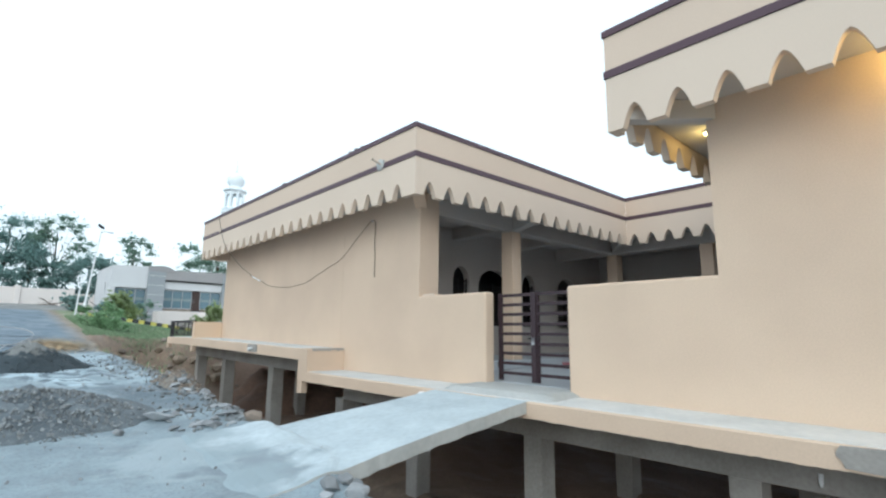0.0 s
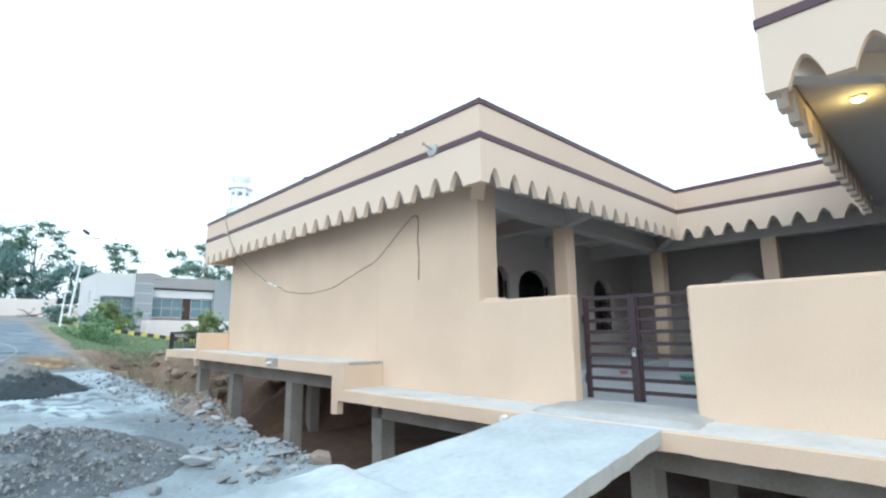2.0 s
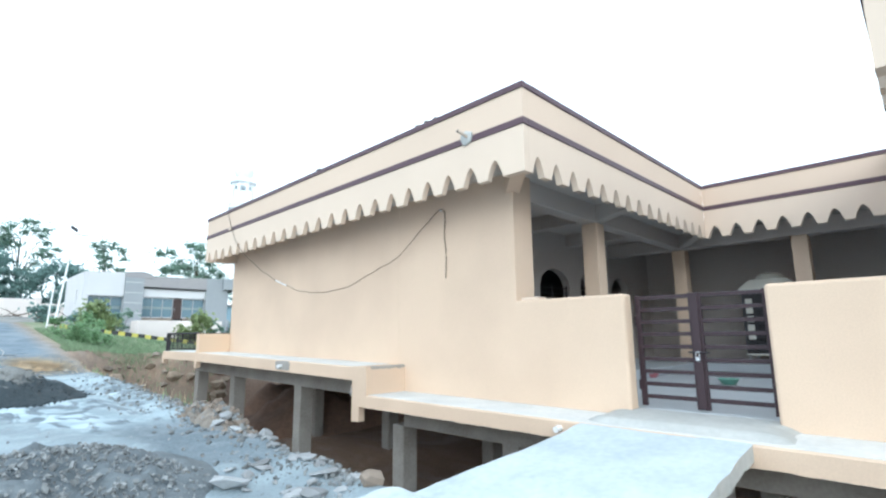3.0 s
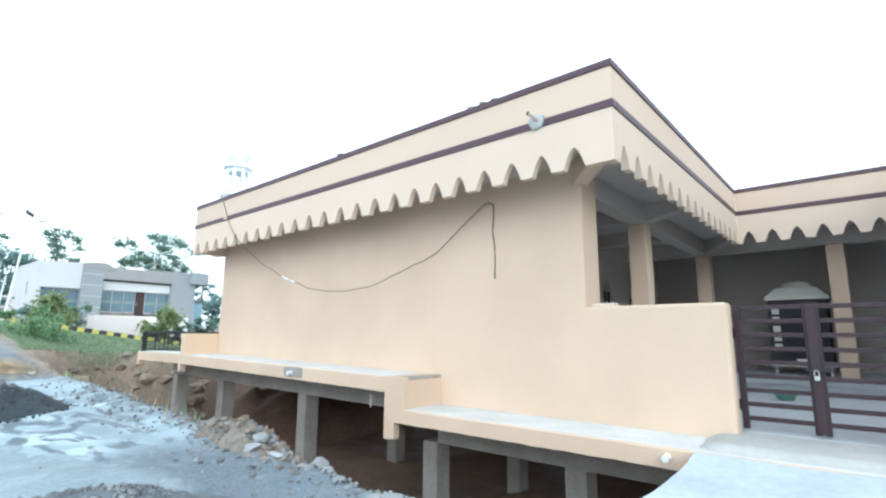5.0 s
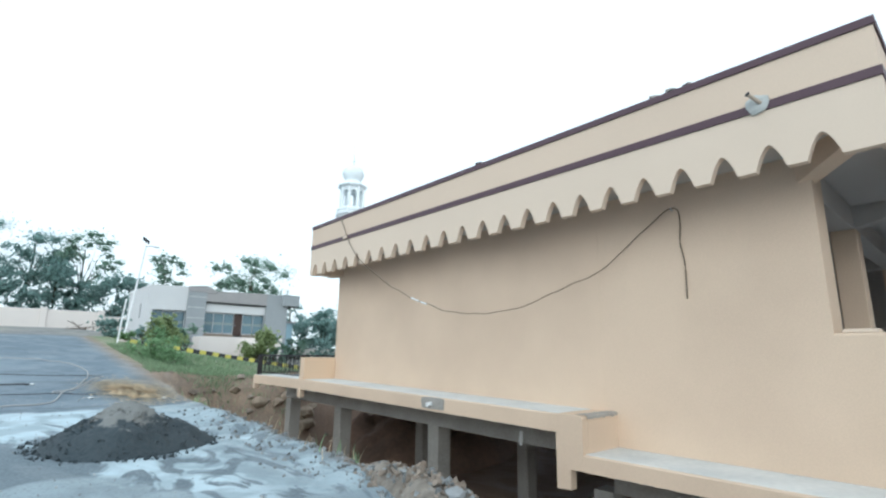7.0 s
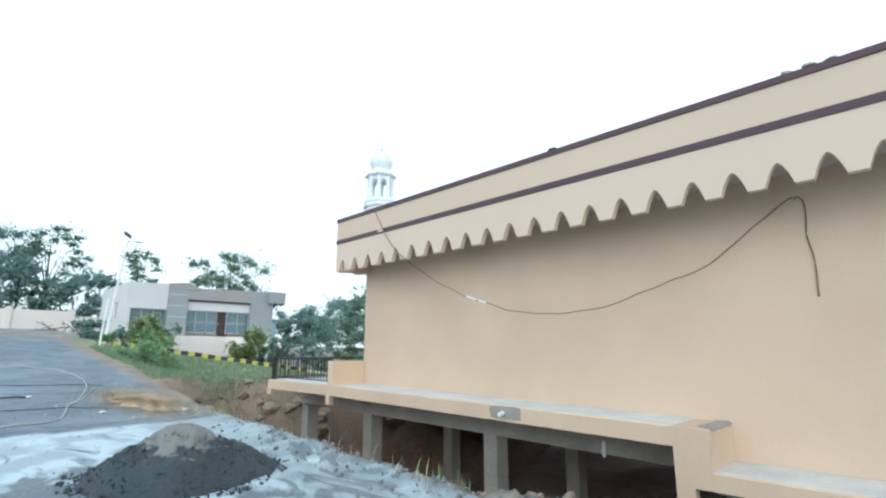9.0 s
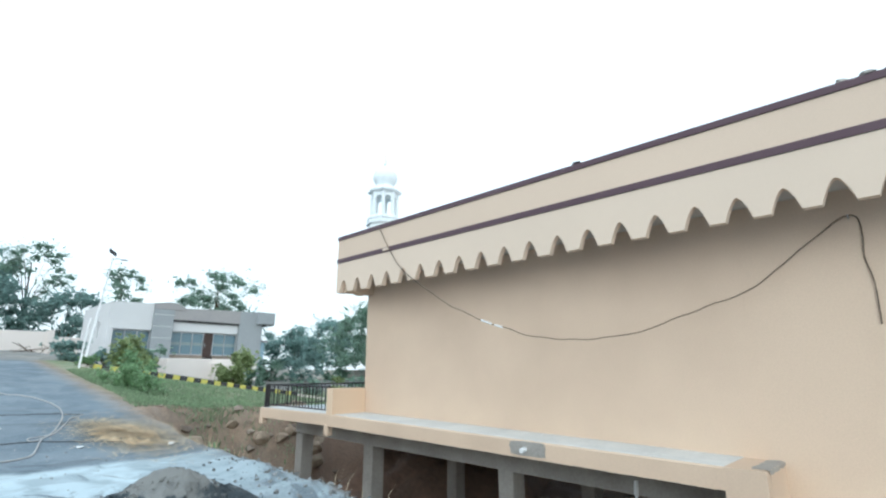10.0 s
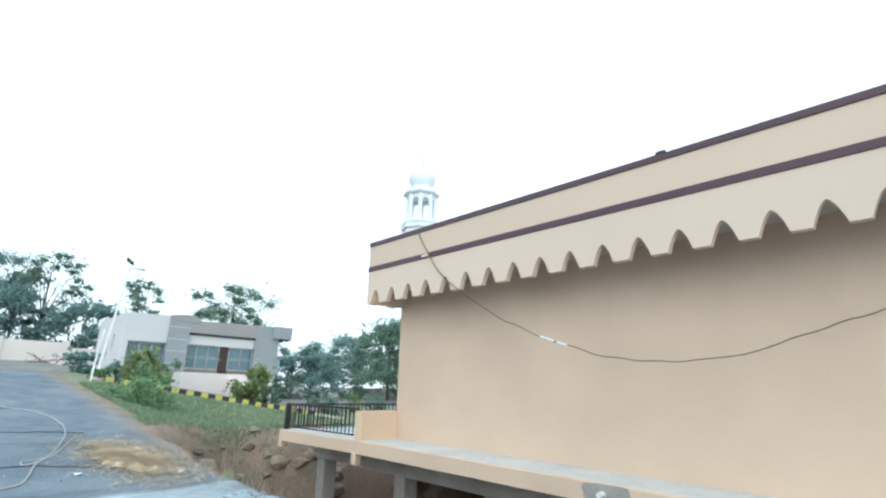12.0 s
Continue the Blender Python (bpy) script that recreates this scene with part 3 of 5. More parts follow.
for x0, y0, x1, y1, mat in ((WX + 0.16, N0 + 0.14, FX + 0.13, YN + 0.13, PEACH), (9.04, 7.479, 9.04, YN + 0.12, INTERIOR), (13.55, 7.479, 12.72, YN + 0.10, INTERIOR), (WX + 0.1, N1 - 0.1, FX + 0.12, YEND - 0.12, PEACH)):
    arm = bmesh.new()
    run = math.hypot(x1 - x0, y1 - y0)
    box(arm, 0.0, run, -0.11, 0.11, BEAM + 0.02, SOF - 0.005)
    for v in arm.verts:
        if v.co.x > run / 2 and v.co.z < SOF - 0.1 and y0 < 15:
            v.co.z += 0.18
        v.co = Matrix.Translation((x0, y0, 0)) @ Matrix.Rotation(math.atan2(y1 - y0, x1 - x0), 4, 'Z') @ v.co
    tagged(part("bracket_beam", arm, mat), "tapered plaster bracket beam under the overhanging roof", "beam", kind="structure")
solid("beam_south", [(WX + WT + 0.002, 13.46, 1.81, 2.09, BEAM, SOF - 0.002)], INTERIOR, "plastered beam of the south verandah", category="beam")
for bx in (9.04, 11.3):
    solid("cross_beam", [(bx - 0.12, bx + 0.12, 7.765, 9.495, 3.92, SOF - 0.004)], INTERIOR, "plastered cross beam under the verandah ceiling", category="beam")
    solid("cross_beam", [(bx - 0.12, bx + 0.12, -3.0, 1.805, 3.92, SOF - 0.004)], INTERIOR, "plastered cross beam under the verandah ceiling", category="beam")


def pillar(x, y):
    p = thing("pillar", "square peach plastered verandah pillar", "pillar", (x, y, 0.98), "verandah pillars")
    bm = bmesh.new()
    box(bm, -0.16, 0.16, -0.16, 0.16, 0.0, BEAM - 0.98 - 0.003, bevel=0.015)
    part("shaft", bm, PEACH, p)
    return p


first = pillar(9.04, 7.62)
for px, py in ((13.8, 7.62), (13.62, 4.94), (13.62, 1.95), (9.04, 1.95)):
    copy_thing(first, pose(px, py, 0.98))

# ---------------------------------------------------------------- scalloped fascia
def fascia(name, a, b, inward, arches, label, rise_a=0.0, rise_b=0.0):
    """A hanging fascia from a to b (plan points): scalloped lower board, plum band, upper board, plum cap. inward: unit vector to the inside; rise_a and rise_b lift the two ends."""
    a, b, w = Vector((*a, 0)), Vector((*b, 0)), Vector((*inward, 0))
    d = (b - a).normalized()
    length = (b - a).length
    root = thing(name, label, "fascia", (a.x, a.y, TOOTH), kind="structure")
    rel = Vector((a.x, a.y, TOOTH))
    half, rise, thick = 0.142, 0.265, 0.10

    def tilt(bm):
        for v in bm.verts:
            along = min(1.0, max(0.0, Vector((v.co.x, v.co.y, 0)).dot(d) / length))
            v.co.z += rise_a + (rise_b - rise_a) * along
        return bm
    cuts = {0.0, length}
    for c in arches:
        cuts |= {min(length, max(0, c + half * u)) for u in np.linspace(-1, 1, 17)}
    cuts = sorted(cuts)

    def low(s):
        for c in arches:
            u = abs(s - c) / half
            if u < 1:
                return TOOTH + rise * (1 - u ** 1.75)
        return TOOTH
    bm = bmesh.new()
    cols = []
    for s in cuts:
        p = a + d * s
        lo = low(s)
        cols.append([bm.verts.new(Vector((q.x, q.y, z)) - rel) for q, z in ((p, lo), (p, 4.53), (p + w * thick, 4.53), (p + w * thick, lo))])
    for u, v in zip(cols, cols[1:]):
        for i in range(4):
            bm.faces.new((u[i], v[i], v[(i + 1) % 4], u[(i + 1) % 4]))
    bm.faces.new(cols[0])
    bm.faces.new(cols[-1][::-1])
    part("scalloped_board", tilt(bm), CREAM, root, "cream plaster board with a scalloped lower edge")

    def strip(nm, z0, z1, out, thick2, mat, bev, lab=""):
        bm = bmesh.new()
        x = Matrix((( d.x, w.x, 0, a.x), (d.y, w.y, 0, a.y), (0, 0, 1, 0), (0, 0, 0, 1)))
        wrap = out - 0.002 if out and "west" in name else 0.0
        box(bm, -wrap, length, -out, thick2, z0, z1, bevel=bev, m=Matrix.Translation(-rel) @ x)
        part(nm, tilt(bm), mat, root, lab)
    strip("plum_band", 4.532, 4.63, 0.018, thick, PLUM, 0.006, "dark plum painted band")
    strip("parapet_board", 4.632, 5.06, 0.0, thick, PARAPET, 0.0, "peach parapet board")
    strip("parapet_cap", 5.062, TOP, 0.022, thick + 0.03, PLUM, 0.006, "dark plum parapet coping")
    return root


P = 0.477
fascia("fascia_west_north", (FX, YN), (FX, YEND), (1, 0), [0.51 + 0.457 * k if k < 7 else 3.71 + 0.4735 * (k - 7) if k < 10 else 5.13 + 0.4875 * (k - 10) for k in range(23)], "scalloped fascia and parapet along the north wing roof")
fascia("fascia_courtyard_north", (FX + 0.103, YN), (XE, YN), (0, 1), [0.222 + 0.471 * k for k in range(15)], "scalloped fascia of the north wing facing the courtyard", 0.0, 0.045)
fascia("fascia_courtyard_east", (XE, YN - 0.003), (XE, YS + 0.003), (1, 0), [0.21 + 0.447 * k for k in range(8)], "scalloped fascia of the east wing facing the courtyard", 0.045, 0.045)
fascia("fascia_courtyard_south", (FX + 0.103, YS), (XE, YS), (0, -1), [0.25 + P * k for k in range(15)], "scalloped fascia of the south wing facing the courtyard", 0.0, 0.045)
fascia("fascia_west_south", (FX, YS), (FX, -12.6), (1, 0), [0.33 + P * k for k in range(32)], "scalloped fascia and parapet along the south wing roof")
fascia("fascia_north_end", (FX + 0.103, YEND), (18.6, YEND), (0, -1), [0.25 + P * k for k in range(27)], "scalloped fascia at the north end")

# ---------------------------------------------------------------- ledge, terrace and substructure
LX = 5.24


def rough_edge_slab(name, y0, y1, z0, z1, label, climb=0.0):
    """A cantilevered ledge: thin cement screed on top, peach front lip with a ragged lower edge; climb is its rise per metre."""
    root = thing(name, label, "ledge", (LX, y0, z0), kind="structure")
    bm = bmesh.new()
    steps = int((y1 - y0) / 0.028)
    rows = []
    for i in range(steps + 1):
        y = y0 + (y1 - y0) * i / steps
        r = 0.006 * noise.noise(Vector((y * 5, 1.0, z0))) + 0.007 * noise.noise(Vector((y * 21, 3.0, z0))) - 0.012 * max(0.0, noise.noise(Vector((y * 9, 5.0, z0))) - 0.25)
        o = 0.006 * noise.noise(Vector((y * 1.5, 9, z0)))
        rows.append([bm.verts.new(Vector(p) - Vector((LX, y0, z0))) for p in ((LX + o, y, z0 + r), (LX + o, y, z1 - 0.015), (LX + 0.015 + o, y, z1), (LX + 0.045, y, z1), (LX + 0.045, y, z0 + r))])
    for u, v in zip(rows, rows[1:]):
        for i in range(5):
            bm.faces.new((u[i], v[i], v[(i + 1) % 5], u[(i + 1) % 5]))
    bm.faces.new(rows[0][::-1])
    bm.faces.new(rows[-1])
    def lean(bm):
        for v in bm.verts:
            v.co.z += climb * v.co.y
        return bm
    part("front_lip", lean(bm), PEACH, root, "peach plastered lip with a ragged lower edge")
    bm = bmesh.new()
    box(bm, 0.047, WX - LX - 0.002, 0, y1 - y0, z1 - z0 - 0.10, z1 - z0 + 0.006)
    part("screed", lean(bm), LEDGETOP, root, "pale cement screed")
    bm = bmesh.new()
    box(bm, 0.047, WX - LX + 0.05, 0, y1 - y0, z1 - z0 - 0.19, z1 - z0 - 0.102)
    part("slab_soffit", lean(bm), CONCRETE, root, "raw concrete slab")


CLIMB = 0.0155
rough_edge_slab("ledge_south", -12.0, 9.93, 0.53, 0.727, "lower peach ledge along the wall with cement top")
rough_edge_slab("ledge_north", 10.34, 17.83, 0.957, 1.19, "upper peach ledge along the wall with cement top", CLIMB)
rough_edge_slab("ledge_terrace", 17.84, 20.75, 1.075, 1.305, "peach lip of the railed terrace")


def ledge_step():
    """The step between the two ledges: one front panel with a drop, and the riser block behind it."""
    bm = bmesh.new()
    outline = [(10.13, 0.285), (10.3395, 0.272), (10.3395, 1.19), (9.98, 1.19), (9.952, 1.18), (9.935, 1.15), (9.931, 0.53), (10.13, 0.525)]
    a = [bm.verts.new((LX, y, z)) for y, z in outline]
    b = [bm.verts.new((LX + 0.125, y, z)) for y, z in outline]
    bm.faces.new(a)
    bm.faces.new(b[::-1])
    for k in range(len(a)):
        bm.faces.new((a[k], b[k], b[(k + 1) % len(a)], a[(k + 1) % len(a)]))
    box(bm, LX + 0.125, WX + 0.004, 9.931, 10.34, 0.60, 1.19)
    tagged(part("ledge_step", bm, PEACH), "peach plastered step between lower and upper ledge", "step", kind="structure")


ledge_step()
def smear():
    """A trowelled skin of cement over the step's top edge, with a ragged hanging rim."""
    bm = bmesh.new()
    n = 24
    rows = []
    for i in range(n + 1):
        x = LX + 0.10 + (WX - 0.004 - LX - 0.10) * i / n
        back = 0.17 + 0.05 * noise.noise(Vector((x * 5, 2.0, 1.0)))
        hang = 0.035 + 0.05 * max(0.0, noise.noise(Vector((x * 4, 7.0, 3.0)))) + 0.02 * noise.noise(Vector((x * 14, 1.0, 5.0)))
        rows.append([bm.verts.new(p) for p in ((x, 9.93 + back, 1.192), (x, 9.97, 1.198), (x, 9.925, 1.188), (x, 9.922, 1.188 - hang), (x, 9.935, 1.186 - hang))])
    for a, b in zip(rows, rows[1:]):
        for k in range(4):
            bm.faces.new((a[k], b[k], b[k + 1], a[k + 1]))
    tagged(part("ledge_step_cap", bm, CONCRETE), "grey cement smear on the ledge step", "step", kind="structure")


smear()


def sloped(name, x0, x1, y0, y1, z0, z1, climb, mat, label, category):
    """A long straight member that climbs steadily along y."""
    bm = boxes((x0, x1, y0, y1, z0, z1))
    for v in bm.verts:
        v.co.z += climb * (v.co.y - y0)
    tagged(part(name, bm, mat), label, category, kind="structure")


def plaster_drop(name, y, z, label):
    """A rough dab of plaster hanging under the end of a lip."""
    bm = bmesh.new()
    box(bm, LX - 0.012, LX + 0.14, y - 0.07, y + 0.07, z - 0.13, z + 0.10, bevel=0.02)
    for v in bm.verts:
        k = noise.noise_vector(v.co * 9)
        v.co += k * 0.014
    tagged(part(name, bm, PEACH), label, "bracket", kind="structure")


plaster_drop("ledge_bracket", 17.86, 1.0, "small plaster drop under the ledge end")
plaster_drop("terrace_bracket", 20.69, 1.06, "small plaster drop under the terrace corner")
solid("terrace_floor", [(LX + 0.12, 18.0, N1 + 0.003, 20.75, 1.10, 1.296)], SLAB, "pale cement floor of the railed terrace", category="floor", bevel=0)
solid("terrace_side_wall", [(LX + 0.004, WX - 0.003, 17.66, 17.88, 1.26, 1.825)], ORANGE, "low freshly painted orange wall at the terrace end", bevel=0.006)
sloped("edge_beam_north", 6.25, 6.60, 10.13, 20.7, 0.512, 0.935, 0.0135, CONCRETE, "raw concrete edge beam under the upper ledge", "beam")
sloped("ledge_underside_north", 5.362, 6.62, 10.345, 20.7, 0.955, 0.998, CLIMB, CONCRETE, "raw concrete underside of the upper ledge", "slab")
solid("edge_beam_south", [(6.25, 6.60, -12, 10.125, 0.085, 0.53)], CONCRETE, "raw concrete edge beam under the lower ledge", category="beam", bevel=0.01)
solid("ledge_underside_south", [(5.362, 6.62, -12, 10.125, 0.532, 0.56)], CONCRETE, "raw concrete underside of the lower ledge", category="slab", bevel=0)


def pier(x, y, top):
    z0 = -1.9
    p = thing("concrete_pier", "raw square concrete pier standing in the pit", "pier", (x, y, z0), "piers under the building")
    bm = bmesh.new()
    box(bm, -0.165, 0.165, -0.155, 0.155, 0, top - z0, bevel=0.012)
    part("shaft", bm, CONCRETE, p)
    bm = bmesh.new()
    box(bm, -0.45, 0.45, -0.45, 0.45, -0.1, 0.35, bevel=0.03)
    part("footing", bm, CONCRETE, p)
    return p


PX, PX2 = 6.425, 9.04
low_pier = pier(PX, 10.30, 0.09)
high_pier = pier(PX, 14.0, 0.62)
for py in (7.72, 4.98, 2.24, -0.5, -3.2):
    copy_thing(low_pier, pose(PX, py, -1.9))
for py in (17.71, 20.55):
    copy_thing(high_pier, pose(PX, py, -1.9))
for py in (10.36, 4.99, 2.24, -0.5):
    copy_thing(low_pier, pose(PX2, py, -1.9))
for py in (13.92, 17.65):
    copy_thing(high_pier, pose(PX2, py, -1.9))
solid("inner_beam", [(9.68, 9.92, -12, 18.8, 0.11, 0.618)], CONCRETE, "raw concrete beam under the floor slab", category="beam", bevel=0)
for py in (7.5, 4.93, 2.26):
    solid("tie_beam", [(6.425, 9.675, py - 0.1, py + 0.1, 0.2, 0.618)], CONCRETE, "raw concrete tie beam between piers", category="beam", bevel=0)

# ---------------------------------------------------------------- bridge
def bridge():
    root = thing("footbridge", "sloping pale concrete slab bridging the pit to the gate", "footbridge", (2.5, 5.2, 0.3))
    bm = bmesh.new()
    nx, ny = 60, 24
    x0, x1, y0, y1 = 1.6, 5.62, 4.27, 6.2

    def edge_y(x, side):
        flare = 0.12 * smoothstep(3.2, 2.4, x)
        w = 0.018 * noise.noise(Vector((x * 3, side * 5, 0))) + 0.010 * noise.noise(Vector((x * 11, side * 5, 3)))
        return (y0 - 0.2 * flare if side < 0 else y1 + 2.0 * flare - 0.24 * smoothstep(3.0, 4.8, x)) + w
    top, bot = [], []
    for i in range(nx + 1):
        x = x0 + (x1 - x0) * i / nx
        run = min(1, (x - 1.95) / 3.25)
        z = 0.25 + 0.472 * run + 0.02 * max(0, (x - 5.2) / 0.42) + 0.025 * math.sin(math.pi * max(0, run))
        ra, rb = [], []
        for j in range(ny + 1):
            y = edge_y(x, -1) + (edge_y(x, 1) - edge_y(x, -1)) * j / ny
            zz = z + 0.006 * noise.noise(Vector((x * 2, y * 2, 0)))
            if x < 3.0:
                foot = smoothstep(1.72, 2.05, x + 0.16 * noise.noise(Vector((x * 1.3, y * 2.2, 8))))
                zz = max(zz, ground_height(x, y) + 0.055 * foot - 0.035)
            ra.append(bm.verts.new((x - 2.5, y - 5.2, zz - 0.3)))
            rb.append(bm.verts.new((x - 2.5, y - 5.2, zz - 0.3 - 0.14 - 0.015 * noise.noise(Vector((x * 7, y * 7, 1))))))
        top.append(ra)
        bot.append(rb)
    for i in range(nx):
        for j in range(ny):
            bm.faces.new((top[i][j], top[i + 1][j], top[i + 1][j + 1], top[i][j + 1]))
            bm.faces.new((bot[i][j], bot[i][j + 1], bot[i + 1][j + 1], bot[i + 1][j]))
        for j in (0, ny):
            bm.faces.new((top[i][j], top[i + 1][j], bot[i + 1][j], bot[i][j]))
    for i in (0, nx):
        for j in range(ny):
            bm.faces.new((top[i][j], top[i][j + 1], bot[i][j + 1], bot[i][j]))
    deck = part("deck", bm, SLAB, root).data
    deck.materials.append(LANDING)
    for p in deck.polygons:
        p.material_index = 0 if p.normal.z > 0.6 else 1
    bm = bmesh.new()
    nx, ny = 26, 60
    grid = []
    for i in range(nx + 1):
        row = []
        for j in range(ny + 1):
            x, y = 5.30 + 1.12 * i / nx, 3.72 + 2.75 * j / ny
            w = 0.10 * noise.noise(Vector((x * 2.3, y * 2.3, 4))) + 0.05 * noise.noise(Vector((x * 7, y * 7, 4)))
            k = smoothstep(3.95 + w, 4.25 + w, y) * (1 - smoothstep(5.82 + w, 6.08 + w, y)) * smoothstep(5.30, 5.50, x + w * 0.5)
            row.append(bm.verts.new((x - 2.5, y - 5.2, 0.716 + 0.08 * k + 0.012 * w * k - 0.3)))
        grid.append(row)
    for i in range(nx):
        for j in range(ny):
            bm.faces.new((grid[i][j], grid[i + 1][j], grid[i + 1][j + 1], grid[i][j + 1]))
    part("landing", bm, LANDING, root, "rough grey cement landing before the gate", smooth=True)


bridge()

# ---------------------------------------------------------------- gate
def gate():
    gx, gy = 6.45, 5.02
    g = thing("double_gate", "closed maroon steel double gate with horizontal bars", "gate", (gx, gy, 0.82))
    for side, (y0, y1) in (("a", (4.245, 5.013)), ("b", (5.027, 5.745))):
        for a, b in ((y0, y0 + 0.065), (y1 - 0.065, y1)):
            bm = bmesh.new()
            box(bm, -0.025, 0.025, a - gy, b - gy, 0.0, 1.37, bevel=0.005)
            part("stile", bm, MAROON, g)
        for i in range(9):
            z = 0.115 + i * 0.1525
            bm = bmesh.new()
            box(bm, -0.02, 0.02, y0 + 0.065 - gy, y1 - 0.065 - gy, z - 0.024, z + 0.024, bevel=0.004)
            part("bar", bm, MAROON, g)
        hy = y0 - 0.012 if side == "a" else y1 + 0.012
        for z in (0.25, 1.05):
            part("hinge", tube([(0, hy - gy, z - 0.06), (0, hy - gy, z + 0.06)], 0.018, 8), MAROON, g)
    bm = bmesh.new()
    box(bm, -0.05, -0.027, -0.045, 0.045, 0.02, 1.35, bevel=0.005)
    part("meeting_strip", bm, MAROON, g)
    part("bolt", tube([(-0.062, -0.13, 0.66), (-0.062, 0.10, 0.66)], 0.011, 8), BLACKIRON, g, "dark iron sliding bolt")
    bm = bmesh.new()
    box(bm, -0.083, -0.057, -0.024, 0.024, 0.56, 0.607, bevel=0.007)
    lock = part("padlock", bm, STEEL, g, "steel padlock")
    part("shackle", tube(smooth_path([(-0.07, -0.02, 0.605), (-0.07, -0.018, 0.65), (-0.07, 0, 0.668), (-0.07, 0.018, 0.65), (-0.07, 0.02, 0.605)], 4), 0.005, 6), STEEL, lock)


gate()


# ---------------------------------------------------------------- terrace railing
def railing(name, a, b, label):
    a, b = Vector(a), Vector(b)
    d = (b - a).normalized()
    length = (b - a).length
    r = thing(name, label, "railing", a, "terrace railings")
    yaw = Matrix.Rotation(math.atan2(d.y, d.x), 4, 'Z')

    def bar(nm, x0, x1, z0, z1, w):
        bm = bmesh.new()
        box(bm, x0, x1, -w, w, z0, z1, m=yaw)
        part(nm, bm, BLACKIRON, r)
    bar("top_rail", 0, length, 0.53, 0.57, 0.028)
    bar("bottom_rail", 0, length, 0.06, 0.085, 0.014)
    bar("post", -0.03, 0.03, 0, 0.55, 0.03)
    bar("post", length - 0.03, length + 0.03, 0, 0.55, 0.03)
    n = int(length / 0.125)
    for i in range(1, n):
        x = length * i / n
        bar("baluster", x - 0.008, x + 0.008, 0.085, 0.53, 0.008)


railing("terrace_railing", (5.33, 17.92, 1.306), (5.33, 20.66, 1.306), "black iron railing with upright balusters on the terrace edge")
railing("terrace_railing", (5.39, 20.66, 1.297), (14.0, 20.66, 1.297), "black iron railing along the far terrace edge")


# ================================================================ things on the building
def minaret():
    r = thing("roof_minaret", "small white octagonal rooftop minaret with a ribbed dome", "minaret", (5.94, 17.02, 4.36))
    r.rotation_euler[2] = radians(22.5)
    part("plinth", lathe([(0.36, 0.0), (0.36, 1.0), (0.41, 1.03), (0.41, 1.09), (0.37, 1.11), (0.40, 1.14), (0.40, 1.18), (0.33, 1.23)], 8), DOMEM, r)
    for k in range(8):
        a = 2 * math.pi * (k + 0.5) / 8
        c = Vector((0.285 * math.cos(a), 0.285 * math.sin(a), 0))
        part("column", tube([c + Vector((0, 0, 1.22)), c + Vector((0, 0, 1.78))], [0.046, 0.042], 8), DOMEM, r)
    # ring of cusped arches between the columns
    for k in range(8):
        bm = bmesh.new()
        a0, a1 = 2 * math.pi * (k + 0.5) / 8, 2 * math.pi * (k + 1.5) / 8
        p0, p1 = Vector((0.30 * math.cos(a0), 0.30 * math.sin(a0), 0)), Vector((0.30 * math.cos(a1), 0.30 * math.sin(a1), 0))
        inn = 0.84
        last = None
        for i in range(13):
            u = i / 12
            w = abs(2 * u - 1)
            lo = 1.58 + 0.13 * (1 - w ** 2.2) - 0.02 * abs(math.sin(u * math.pi * 5))
            p = p0.lerp(p1, u)
            col = [bm.verts.new((p.x, p.y, lo)), bm.verts.new((p.x, p.y, 1.81)), bm.verts.new((p.x * inn, p.y * inn, 1.81)), bm.verts.new((p.x * inn, p.y * inn, lo))]
            if last:
                for q in range(4):
                    bm.faces.new((last[q], col[q], col[(q + 1) % 4], last[(q + 1) % 4]))
            last = col
        part("cusped_arch", bm, DOMEM, r)
    part("canopy", lathe([(0.31, 1.77), (0.385, 1.80), (0.395, 1.825), (0.385, 1.85), (0.30, 1.90), (0.24, 1.93), (0.23, 1.98)], 8), DOMEM, r)
    prof = [(0.21, 1.975)] + [(0.285 * math.sin(a) ** 0.9 if a < 2.2 else 0.285 * math.sin(a), 2.19 - 0.25 * math.cos(a)) for a in np.linspace(0.8, 2.95, 13)] + [(0.032, 2.47), (0.022, 2.51)]
    dome = part("dome", lathe(prof, 24), DOMEM, r, smooth=True)
    part("finial", lathe([(0.018, 2.49), (0.045, 2.54), (0.018, 2.59), (0.028, 2.64), (0.010, 2.69), (0.024, 2.74), (0.008, 2.79), (0.006, 3.1)], 10), DOMEM, dome)


minaret()


def wavy(path, amount):
    """Small kinks along a slack cable."""
    return [p + Vector((0, 0, amount * noise.noise(Vector((p.x * 3, p.y * 3.1, p.z * 2))))) for p in path]


